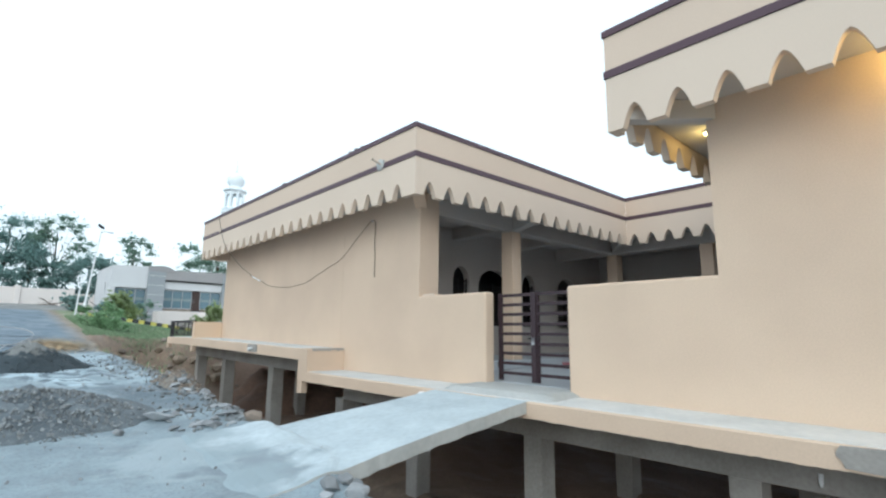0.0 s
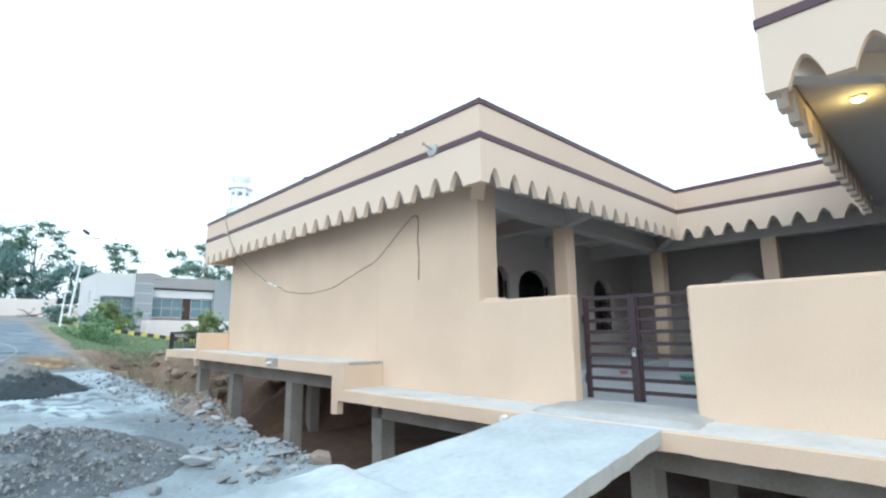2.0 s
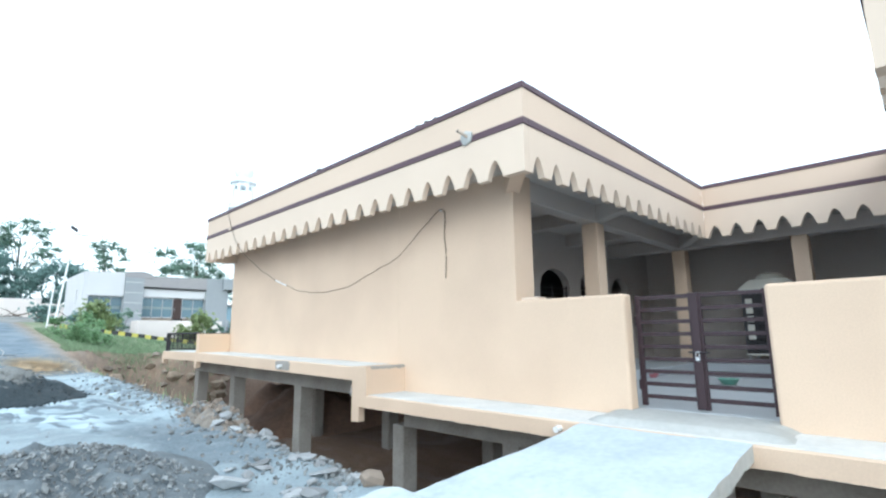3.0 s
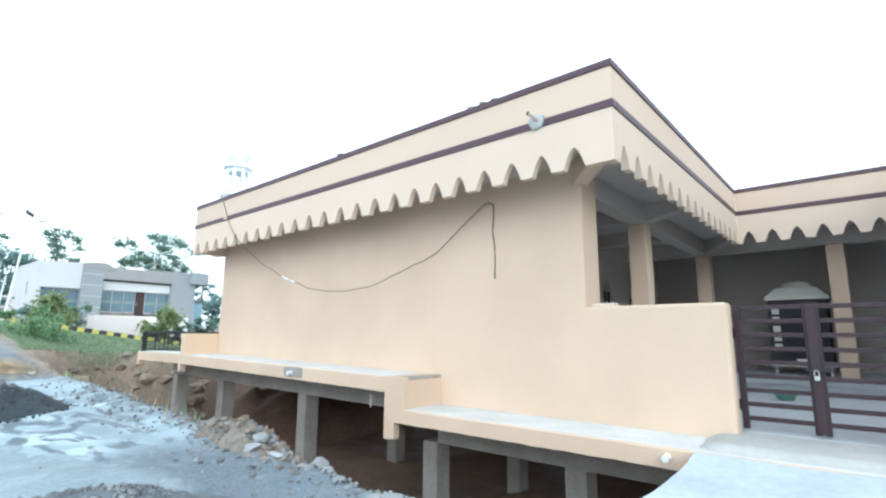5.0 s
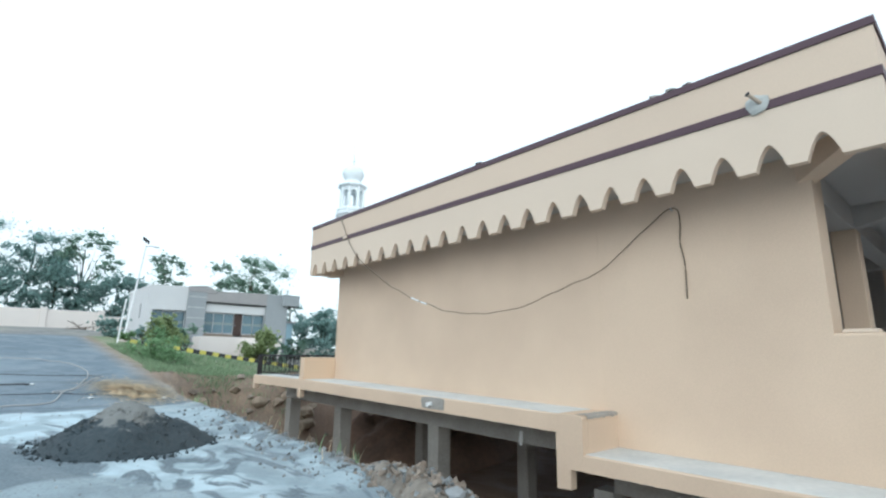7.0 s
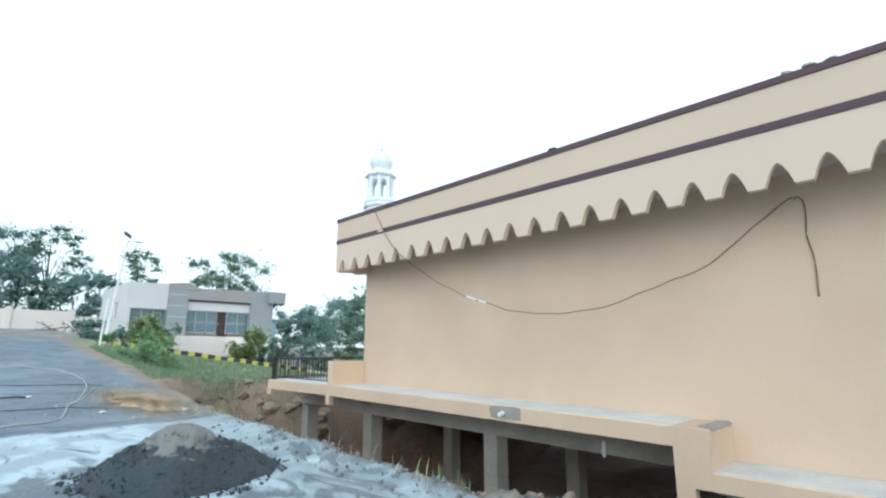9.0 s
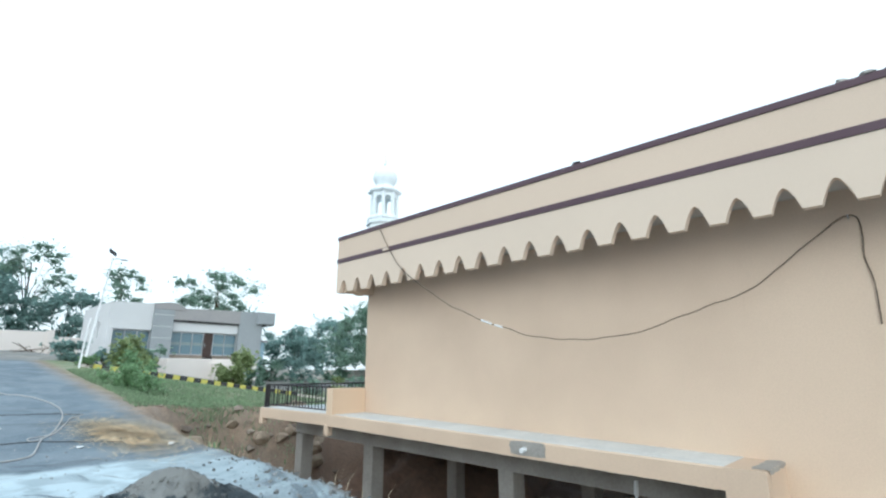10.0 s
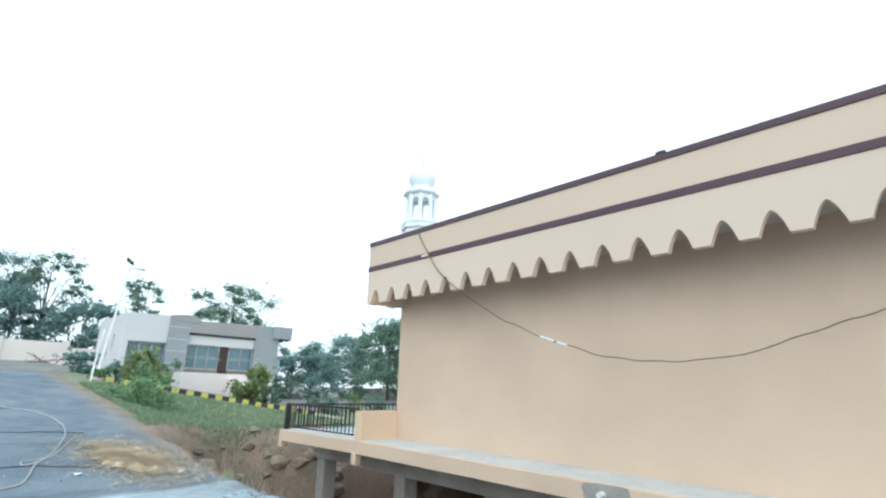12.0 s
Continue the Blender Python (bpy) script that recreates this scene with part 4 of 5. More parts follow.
cable = part("hanging_cable", tube(wavy(smooth_path([(5.30, 16.40, 5.10), (5.285, 16.05, 4.60), (5.29, 15.72, 4.18), (5.30, 15.32, 3.86), (5.42, 14.75, 3.46), (5.48, 14.27, 3.21), (5.53, 13.82, 2.99), (5.58, 13.33, 2.83), (5.63, 12.88, 2.70), (5.68, 12.5, 2.66),
    (5.73, 12.06, 2.63), (5.80, 11.45, 2.68), (5.84, 11.11, 2.77), (5.90, 10.58, 2.96), (5.95, 10.09, 3.11), (5.99, 9.72, 3.35), (6.03, 9.36, 3.63), (6.06, 9.11, 3.82), (6.08, 8.96, 3.89), (6.085, 8.87, 3.84), (6.085, 8.86, 3.64), (6.085, 8.88, 3.41), (6.085, 8.84, 3.12), (6.085, 8.85, 2.67)], 5), 0.035), 0.008, 6), CABLE, smooth=True)
tagged(cable, "grey-brown electric cable sagging from roof to wall hook", "cable")
for a, b in (((5.52, 13.86, 3.015), (5.545, 13.66, 2.94)), ((5.55, 13.60, 2.92), (5.57, 13.46, 2.875))):
    part("connector", tube([a, b], 0.017, 8), WHITE, cable, "white plastic connector")
part("wall_hook", tube(smooth_path([(6.11, 8.95, 3.87), (6.07, 8.95, 3.87), (6.05, 8.95, 3.90)], 4), 0.008, 6), STEEL, cable)
clip = boxes((5.272, 5.30, 16.05, 16.22, 4.555, 4.605), bevel=0.006)
part("cable_clip", clip, CREAM, cable, "cream cement dab holding the cable")


def spot_bracket():
    r = thing("spout_pipe", "grey pipe stub set in a ragged cement patch on the fascia", "pipe", (5.30, 7.62, 4.62))
    bm = bmesh.new()
    rim = []
    for i in range(22):
        a = 2 * math.pi * i / 22
        k = 1 + 0.28 * noise.noise(Vector((math.cos(a) * 1.6, math.sin(a) * 1.6, 3.0)))
        rim.append((0.115 * k * math.cos(a), 0.10 * k * math.sin(a)))
    back = [bm.verts.new((0.012, a, b)) for a, b in rim]
    edge = [bm.verts.new((-0.012, a, b)) for a, b in rim]
    crown = [bm.verts.new((-0.03, a * 0.6, b * 0.6)) for a, b in rim]
    for i in range(22):
        j = (i + 1) % 22
        bm.faces.new((back[i], back[j], edge[j], edge[i]))
        bm.faces.new((edge[i], edge[j], crown[j], crown[i]))
    bm.faces.new(crown)
    part("cement_patch", bm, LANDING, r, "pale grey cement patch")
    pipe = part("pipe", tube([(0.0, -0.045, -0.02), (-0.15, 0.04, 0.07)], 0.021, 12), CONDUIT, r)
    # The end is closed; its black colour stands in for the bore's shade.
    part("bore_shade_cap", tube([(-0.15, 0.04, 0.07), (-0.16, 0.0457, 0.076)], 0.025, 12), KERBBLK, pipe, "black end cap painted as the shaded pipe bore")


spot_bracket()

for k, (y, w, h, mat) in enumerate(((8.75, 0.08, 0.045, CONCRETE), (8.52, 0.11, 0.04, CONCRETE), (8.33, 0.085, 0.036, CONCRETE), (11.85, 0.095, 0.05, KERBBLK))):
    bm = boulder(w, k + 3, 2, h / w, 0.3)
    ob = part("roof_debris", bm, mat)
    ob.location = (5.36, y, TOP + h * 0.45)
    tagged(ob, "lump of mortar lying on the parapet coping" if mat is CONCRETE else "dark lump lying on the parapet coping", "debris", "debris on the parapet")


# bare cement patches and pipe stubs on the ledge
def patch(name, y0, y1, z0, z1, x, label, seed):
    bm = bmesh.new()
    n = 26
    ring = []
    for i in range(n):
        a = 2 * math.pi * i / n
        c, s_ = math.cos(a), math.sin(a)
        k = 1 / max(abs(c), abs(s_)) ** 0.85 * (1 + 0.10 * noise.noise(Vector((c * 2, s_ * 2, seed))))
        yy = (y0 + y1) / 2 + (y1 - y0) / 2 * c * k
        zz = max(z0, min(z1, (z0 + z1) / 2 + (z1 - z0) / 2 * s_ * k))
        ring.append((yy, zz))
    f = [bm.verts.new((x, a, b)) for a, b in ring]
    g = [bm.verts.new((x + 0.012, a, b)) for a, b in ring]
    bm.faces.new(f)
    for i in range(n):
        bm.faces.new((f[i], f[(i + 1) % n], g[(i + 1) % n], g[i]))
    return tagged(part(name, bm, CONCRETE), label, "patch", kind="structure")


patch("cement_patch_north", 12.54, 13.13, 1.03, 1.222, LX - 0.012, "bare grey cement patch round a drain pipe", 2)
patch("cement_patch_south", -0.6, 1.25, 0.54, 0.735, LX - 0.012, "bare grey cement patch on the lower ledge lip", 5)
for px, py, pz, l in ((LX, 12.87, 1.115, 0.10), (LX, 6.22, 0.645, 0.09)):
    bm = tube([(0.05, 0, 0), (-l, 0, -0.01)], 0.036, 12)
    ob = part("drain_pipe", bm, WHITE)
    ob.location = (px, py, pz)
    tagged(ob, "short white plastic drain pipe stub in the ledge", "drain pipe", "ledge drain pipes")
ob = part("weep_pipe", tube([(0, 0, 0), (-0.02, 0, -0.16), (-0.02, 0.0, -0.22)], [0.03, 0.034, 0.02], 10), WHITE)
ob.location = (6.245, 11.75, 0.72)
tagged(ob, "white plastic pipe end hanging at the edge beam", "drain pipe", "ledge drain pipes")
ob = part("weep_pipe", tube([(0, 0, 0.03), (-0.01, 0, -0.05), (-0.01, 0.0, -0.09)], [0.022, 0.022, 0.014], 10), WHITE)
ob.location = (6.245, 1.57, 0.24)
tagged(ob, "white plastic pipe end hanging at the edge beam", "drain pipe", "ledge drain pipes")


def soffit_lamp(x, y, watts):
    r = thing("soffit_lamp", "small lit warm ceiling light flush under the soffit", "lamp", (x, y, SOF), "soffit lamps")
    part("holder", lathe([(0.064, -0.03), (0.078, -0.02), (0.078, 0.0)], 18), WHITE, r)
    part("bulb", lathe([(0.010, -0.065), (0.034, -0.06), (0.054, -0.045), (0.062, -0.028)], 18), BULB, r, "glowing warm lens", smooth=True)
    d = bpy.data.lights.new("bulb_light", "POINT")
    d.energy, d.color, d.shadow_soft_size = watts, (1.0, 0.64, 0.17), 0.05
    l = new("bulb_light", d)
    l.location = (x, y, SOF - 0.15)


soffit_lamp(5.86, 0.34, 22)
soffit_lamp(6.98, 2.535, 6)


def cooler():
    r = thing("air_cooler", "large black desert air cooler with a pale domed top on legs", "air cooler", (14.55, 5.80, 0.98))
    for sx in (-0.38, 0.38):
        for sy in (-0.52, 0.52):
            bm = boxes((sx - 0.025, sx + 0.025, sy - 0.025, sy + 0.025, 0, 0.22))
            part("leg", bm, STEEL, r)
    part("body", boxes((-0.43, 0.43, -0.58, 0.58, 0.2, 1.72), bevel=0.02), KERBBLK, r)
    grid = part("grille_frame", boxes((-0.455, -0.432, -0.50, 0.50, 0.45, 0.49), (-0.455, -0.432, -0.50, 0.50, 1.56, 1.60), (-0.455, -0.432, 0.28, 0.32, 0.49, 1.56)), KERBBLK, r)
    for i in range(9):
        z = 0.56 + i * 0.11
        part("louvre", boxes((-0.47, -0.434, -0.48, 0.27, z, z + 0.03)), BLACKIRON, grid)
    for i in range(5):
        z = 0.55 + i * 0.21
        part("side_pad", boxes((-0.46, -0.434, 0.35, 0.50, z, z + 0.15), bevel=0.01), CREAMP, r, "pale cooling pad vent")
    part("tray", boxes((-0.45, 0.45, -0.60, 0.60, 0.17, 0.21), (-0.47, -0.45, -0.3, 0.1, 0.30, 0.36)), CREAMP, r, "pale drip tray")
    bm = bmesh.new()
    lo = [bm.verts.new((sx * 0.47, sy * 0.63, 1.73)) for sx, sy in ((-1, -1), (1, -1), (1, 1), (-1, 1))]
    mid = [bm.verts.new((sx * 0.45, sy * 0.62, 1.80)) for sx, sy in ((-1, -1), (1, -1), (1, 1), (-1, 1))]
    hi = [bm.verts.new((sx * 0.30, sy * 0.40, 2.02)) for sx, sy in ((-1, -1), (1, -1), (1, 1), (-1, 1))]
    for a, b in ((lo, mid), (mid, hi)):
        for i in range(4):
            bm.faces.new((a[i], a[(i + 1) % 4], b[(i + 1) % 4], b[i]))
    bm.faces.new(lo[::-1])
    bm.faces.new(hi)
    part("top_cover", bm, CREAMP, r, "pale sloping top cover")
    part("vent_cap", lathe([(0.32, 2.02), (0.33, 2.06), (0.26, 2.10), (0.28, 2.13), (0.16, 2.18), (0.02, 2.19)], 20), CREAMP, r)


cooler()
BOWLGREEN = material("pale_green_plastic", (0.16, 0.34, 0.27), (0.13, 0.28, 0.23), rough=0.4, bump=0)
cap = part("green_bowl", lathe([(0.10, 0.0), (0.17, 0.09), (0.18, 0.10), (0.16, 0.10), (0.09, 0.015)], 16), BOWLGREEN)
cap.location = (10.0, 5.72, 0.803)
tagged(cap, "green plastic bowl lying on the courtyard floor", "bowl")

for bx, by, shade, words in ((10.66, 7.32, (0.42, 0.16, 0.19), "faded pink plastic bowl lying on the courtyard floor"), (13.01, 8.84, (0.10, 0.26, 0.28), "teal plastic bowl lying on the courtyard floor")):
    bowl = part("plastic_bowl", lathe([(0.07, 0.0), (0.12, 0.07), (0.13, 0.08), (0.115, 0.08), (0.06, 0.012)], 16), material("bowl_plastic", shade, shade, rough=0.4, bump=0))
    bowl.location = (bx, by, 0.803)
    tagged(bowl, words, "bowl")

# ================================================================ heaps and stones on the road
def heap(name, x, y, rx, ry, h, mat, label, seed, dents=0.22, sharp=1.0):
    bm = bmesh.new()
    rings, sides = 26, 64
    rows = []
    for i in range(rings + 1):
        t = i / rings
        row = []
        for k in range(sides):
            a = 2 * math.pi * k / sides
            c, s_ = math.cos(a), math.sin(a)
            out = 1 + 0.16 * noise.noise(Vector((c * 1.4, s_ * 1.4, seed))) + 0.07 * noise.noise(Vector((c * 5, s_ * 5, seed)))
            px, py = x + rx * t * c * out, y + ry * t * s_ * out
            prof = (1 - t ** 1.25) ** sharp
            z = ground_height(px, py) - 0.03 + h * prof * (1 + dents * noise.noise(Vector((px * 1.8, py * 1.8, seed + 2)))) + 0.075 * min(1, 3 * (1 - t)) * noise.fractal(Vector((px * 5, py * 5, seed)), 0.9, 2.0, 3) + 0.02 * (1 - t)
            row.append(bm.verts.new((px - x, py - y, z)))
            if i == 0:
                break
        rows.append(row)
    z0 = rows[0][0].co.z - h
    for k in range(sides):
        bm.faces.new((rows[0][0], rows[1][k], rows[1][(k + 1) % sides]))
    for a, b in zip(rows[1:], rows[2:]):
        for k in range(sides):
            bm.faces.new((a[k], b[k], b[(k + 1) % sides], a[(k + 1) % sides]))
    for v in bm.verts:
        v.co.z -= z0
    ob = part(name, bm, mat, smooth=True)
    ob.location = (x, y, z0)
    return tagged(ob, label, "heap")


heap("dark_sand_heap", 1.02, 14.05, 1.02, 0.95, 0.55, DARKHEAP, "heap of dark wet sand tipped on the road", 4.0, sharp=1.05)
heap("gravel_heap", 0.72, 8.2, 1.3, 1.35, 0.34, GRAVEL, "low spread heap of grey gravel and rubble", 9.0, sharp=0.8)


def scatter(name, count, spot, size, mat, label, seed, category="gravel", lift=0.2):
    """Many small stones as one mesh; spot(rng) gives a plan point."""
    rng = random.Random(seed)
    verts, faces = [], []
    base = [((i & 1) * 1.3 - 0.65, (i >> 1 & 1) * 1.3 - 0.65, (i >> 2) * 1.3 - 0.65) for i in range(8)]
    quads = [(0, 2, 3, 1), (4, 5, 7, 6), (0, 1, 5, 4), (2, 6, 7, 3), (0, 4, 6, 2), (1, 3, 7, 5)]
    for _ in range(count):
        x, y, zoff = spot(rng)
        s = size[0] + (size[1] - size[0]) * rng.random() ** 3
        z = ground_height(x, y) + zoff + s * lift
        q = Euler((rng.random() * 6, rng.random() * 6, rng.random() * 6)).to_matrix()
        o = len(verts)
        sc = [s * (0.6 + 0.7 * rng.random()) for _ in range(3)]
        for b in base:
            k = 0.35 + 0.85 * rng.random()
            v = q @ Vector((b[0] * sc[0], b[1] * sc[1], b[2] * sc[2] * 0.8)) * k
            verts.append((x + v.x, y + v.y, z + v.z))
        faces += [tuple(o + i for i in t) for t in quads]
    me = bpy.data.meshes.new(name)
    me.from_pydata(verts, [], faces)
    me.materials.append(mat)
    return tagged(new(name, me), label, category, kind="stuff")


def on_gravel(r):
    a, d = r.random() * 6.283, r.random() ** 0.6
    x, y = 0.72 + 1.28 * d * math.cos(a), 8.2 + 1.32 * d * math.sin(a)
    return x, y, 0.34 * (1 - d ** 1.25) ** 0.8


def on_verge(r):
    y = 6.6 + 10.1 * r.random() ** 1.5
    return EDGE - 0.1 - 0.8 * r.random() ** 1.8 + 0.5 * r.random(), y, 0.0


def on_road(r):
    return -1.5 + 4.4 * r.random(), 4.5 + 14.5 * r.random(), 0.0


def round_heap(r):
    a, d = r.random() * 6.283, 0.75 + 0.35 * r.random()
    return 1.02 + 1.02 * d * math.cos(a), 14.05 + 0.95 * d * math.sin(a), 0.01


scatter("gravel", 4200, on_gravel, (0.005, 0.032), VERGEROCK, "loose grey gravel on the heap", 11)
scatter("rubble", 1700, on_verge, (0.006, 0.046), VERGEROCK, "loose rubble along the broken road edge", 12)
scatter("road_grit", 900, on_road, (0.005, 0.022), ROCK, "scattered grit on the dusty road", 13)
def over_heap(r):
    a, d = r.random() * 6.283, r.random() ** 0.6
    return 1.02 + 1.0 * d * math.cos(a), 14.05 + 0.93 * d * math.sin(a), 0.55 * (1 - d ** 1.25) ** 1.05 - 0.01


scatter("heap_clods", 1500, over_heap, (0.006, 0.026), DARKHEAP, "rough dark clods covering the sand heap", 15)
scatter("dark_clods", 700, round_heap, (0.008, 0.035), DARKHEAP, "dark clods fallen round the sand heap", 14)

stone_meshes = [finish(boulder(1.0, k * 1.7 + 0.5, 3, 0.62, 0.32), "rubble_stone", ROCK) for k in range(6)]
BROWNROCK = material("brown_bank_rock", (0.29, 0.245, 0.205), (0.185, 0.15, 0.12), grain=9, stain=2, bump=0.8, wear=0.8, vary=0.25, depth=0.02)
BANKGREY = material("grey_brown_bank_soil", (0.29, 0.26, 0.225), (0.16, 0.138, 0.115), grain=11, stain=4, bump=1.0, wear=0.9, depth=0.04)
brown_meshes = [finish(boulder(1.0, k * 2.3 + 9.5, 3, 0.7, 0.36), "bank_boulder", BROWNROCK) for k in range(5)]


def stone(x, y, s, k, meshes=stone_meshes, name="rubble_stone", label="angular grey rubble stone beside the road", group="rubble stones", sink=0.25, turn=0.0):
    ob = new(name, meshes[k % len(meshes)])
    ob.matrix_world = Matrix.LocRotScale((x, y, ground_height(x, y) + s * (0.62 - sink)), Euler((0.2 * math.sin(k * 2.1), 0.25 * math.cos(k * 1.3), turn + k * 1.9)), (s * (1 + 0.25 * math.sin(k)), s, s * (0.9 + 0.2 * math.cos(k * 3))))
    return tagged(ob, label, "stone", group)


for k, (x, y, s) in enumerate(((0.86, 7.5, 0.19), (1.96, 7.45, 0.18), (1.45, 6.85, 0.07), (1.98, 6.80, 0.08), (2.40, 3.98, 0.12), (2.58, 4.06, 0.10), (2.28, 3.84, 0.08), (2.70, 4.12, 0.09), (2.46, 3.72, 0.11), (1.35, 7.4, 0.06), (2.2, 7.6, 0.08), (2.5, 7.0, 0.07))):
    stone(x, y, s, k)
for k, (x, y, s) in enumerate(((2.80, 6.55, 0.15), (2.98, 9.55, 0.17), (3.12, 9.95, 0.21), (2.95, 10.4, 0.16), (3.25, 10.75, 0.18), (3.05, 11.2, 0.13), (3.3, 9.2, 0.14), (2.88, 9.9, 0.11), (3.0, 10.15, 0.13), (3.15, 10.4, 0.12), (2.9, 8.7, 0.13), (3.15, 12.4, 0.16), (3.1, 13.3, 0.14))):
    stone(x, y, s * 0.85, k, brown_meshes if k % 3 == 0 else stone_meshes, "bank_boulder", "rough broken boulder on the edge of the bank", "bank boulders", 0.30)
rb = random.Random(5)
for k in range(34):
    y = 6.7 + 3.4 * rb.random()
    x = (2.0 if y < 8.2 else 2.72) + (0.9 if y < 8.2 else 0.34) * rb.random()
    slabby = stone(x, y, 0.06 + 0.10 * rb.random() ** 2, k, name="verge_slab", label="flat broken slab of grey stone on the road edge", group="flat verge stones", sink=0.52)
    slabby.scale = (slabby.scale.x * 1.3, slabby.scale.y, slabby.scale.z * 0.55)
for k in range(40):
    x, y = 3.3 + 5.2 * rb.random(), 20.7 + 2.2 * rb.random()
    stone(x, y, 0.07 + 0.16 * rb.random() ** 2, k, brown_meshes, "bank_boulder", "rough brown boulder in the eroded pit bank", "bank boulders", 0.6)
for k in range(30):
    y = 4.6 + 13 * rb.random()
    stone(3.25 + 0.55 * rb.random(), y, 0.07 + 0.10 * rb.random(), k, brown_meshes, "bank_boulder", "rough brown stone on the pit slope", "slope stones", 0.45)
BANKFACE = material("pale_brown_bank_rock", (0.36, 0.285, 0.22), (0.20, 0.16, 0.115), grain=7, stain=3.0, bump=1.0, wear=0.85, depth=0.05)
face_meshes = [finish(boulder(1.0, k * 3.1 + 41.5, 4, 0.75, 0.45), "bank_rock", BANKFACE) for k in range(4)]
for k in range(18):
    x, y = 4.3 + 3.8 * rb.random(), 21.6 + 1.2 * rb.random()
    stone(x, y, 0.20 + 0.24 * rb.random(), k, face_meshes, "bank_rock", "large pale brown rock face in the eroded pit bank", "bank rocks", 0.66)
heap("red_earth_bank", 11.0, 19.6, 4.2, 2.4, 2.1, REDEARTH, "bank of cut red earth under the terrace", 12.0, 0.5, 0.8)
heap("rubble_bank", 3.06, 10.25, 0.46, 1.1, 0.26, BANKGREY, "ridge of broken earth and rubble on the road edge", 15.0, 0.6, 0.7)
def on_ridge(r):
    """A spot on the rubble ridge, at the height of its surface."""
    x, y = 3.03 + r.gauss(0, 0.22), 10.2 + r.gauss(0, 0.75)
    d = min(1.0, math.hypot((x - 3.06) / 0.46, (y - 10.25) / 1.1))
    return x, y, 0.26 * (1 - d ** 1.25) ** 0.7 - 0.01


scatter("brown_rubble", 900, on_ridge, (0.008, 0.06), BROWNROCK, "brown broken rock on the rubble ridge", 18)
scatter("bank_rubble", 700, on_ridge, (0.008, 0.05), VERGEROCK, "loose rubble on the broken ridge", 16)
for k in range(9):
    x, y, up = on_ridge(rb)
    chunk = stone(x, y, 0.06 + 0.07 * rb.random(), k + 3, brown_meshes if k % 2 else stone_meshes, "bank_boulder", "rough broken boulder on the edge of the bank", "bank boulders", 0.35)
    chunk.location.z += up


# straw, hose and cables on the road
def straw_patch():
    rng = random.Random(21)
    verts, faces = [], []
    for _ in range(12000):
        a, d = rng.random() * 6.283, min(1.5, abs(rng.gauss(0, 0.52)))
        x, y = 2.02 + 0.78 * d * math.cos(a) - 0.12 * math.sin(a), 19.55 + 1.9 * d * math.sin(a)
        z = ground_height(x, y) + 0.015 + 0.07 * max(0.0, 1 - d) * rng.random()
        l, w, t, e = 0.04 + 0.07 * rng.random(), 0.0028, rng.random() * 6.283, (rng.random() - 0.5) * 0.9
        dx, dy, dz = math.cos(t) * l, math.sin(t) * l, math.sin(e) * l * 0.5
        nx, ny = -math.sin(t) * w, math.cos(t) * w
        o = len(verts)
        verts += [(x - dx + nx, y - dy + ny, z - dz), (x - dx - nx, y - dy - ny, z - dz), (x + dx - nx, y + dy - ny, z + dz), (x + dx + nx, y + dy + ny, z + dz)]
        faces.append((o, o + 1, o + 2, o + 3))
    me = bpy.data.meshes.new("straw")
    me.from_pydata(verts, [], faces)
    me.materials.append(STRAW)
    tagged(new("straw", me), "loose dry straw strewn on the road", "straw", kind="stuff")


straw_patch()
heap("straw_bed", 2.02, 19.45, 0.66, 1.25, 0.035, STRAW, "thin bed of trampled straw and sawdust", 6.0, 0.5, 0.9)


def on_ground(points, up):
    return [Vector((x, y, ground_height(x, y) + up)) for x, y in points]


def ground_line(name, points, radius, mat, label, category):
    path = smooth_path([(x, y, 0) for x, y in points], 6)
    ob = part(name, tube(on_ground([(p.x, p.y) for p in path], radius * 0.8), radius, 6), mat, smooth=True)
    return tagged(ob, label, category)


HOSE = material("pale_dusty_hose", (0.42, 0.42, 0.42), (0.33, 0.33, 0.34), rough=0.6, bump=0)
ground_line("water_hose", [(-1.2, 26.6), (0.2, 26.3), (0.75, 25.9), (1.26, 24.9), (1.52, 23.4), (1.44, 21.9), (1.09, 20.4), (0.76, 19.4), (0.62, 18.8), (0.46, 18.35), (-0.1, 18.1), (-0.6, 18.2)], 0.014, HOSE, "pale grey water hose lying in loops on asphalt", "hose")
ground_line("water_hose", [(1.78, 21.9), (1.55, 21.5), (1.37, 21.05), (1.0, 20.0), (0.66, 19.75), (0.60, 19.4), (0.78, 19.5), (1.2, 20.5)], 0.012, HOSE, "pale grey hose loop beside the long hose", "hose")
ground_line("black_cable", [(-1.5, 22.6), (0.5, 22.4), (1.2, 22.25), (1.76, 21.9)], 0.009, KERBBLK, "thin black cable lying across the asphalt", "cable")
ground_line("black_cable", [(-1.6, 19.6), (0.2, 19.4), (0.75, 19.3), (1.2, 19.1), (2.0, 18.75), (2.6, 18.6)], 0.008, KERBBLK, "thin black cable lying across the asphalt", "cable")
ground_line("black_cable", [(-1.3, 21.0), (-0.6, 20.9), (0.0, 20.75), (0.25, 20.6)], 0.018, KERBBLK, "short dark rope lying on the asphalt", "rope")
for k, (x, y) in enumerate(((2.39, 18.25), (2.44, 18.4), (1.15, 18.6), (0.3, 20.6))):
    ob = part("paper_scrap", boulder(0.07, k + 1, 2, 0.35, 0.5), WHITE)
    ob.location = (x, y, ground_height(x, y) + 0.02)
    tagged(ob, "crumpled white paper scrap on the asphalt", "scrap", "white scraps")


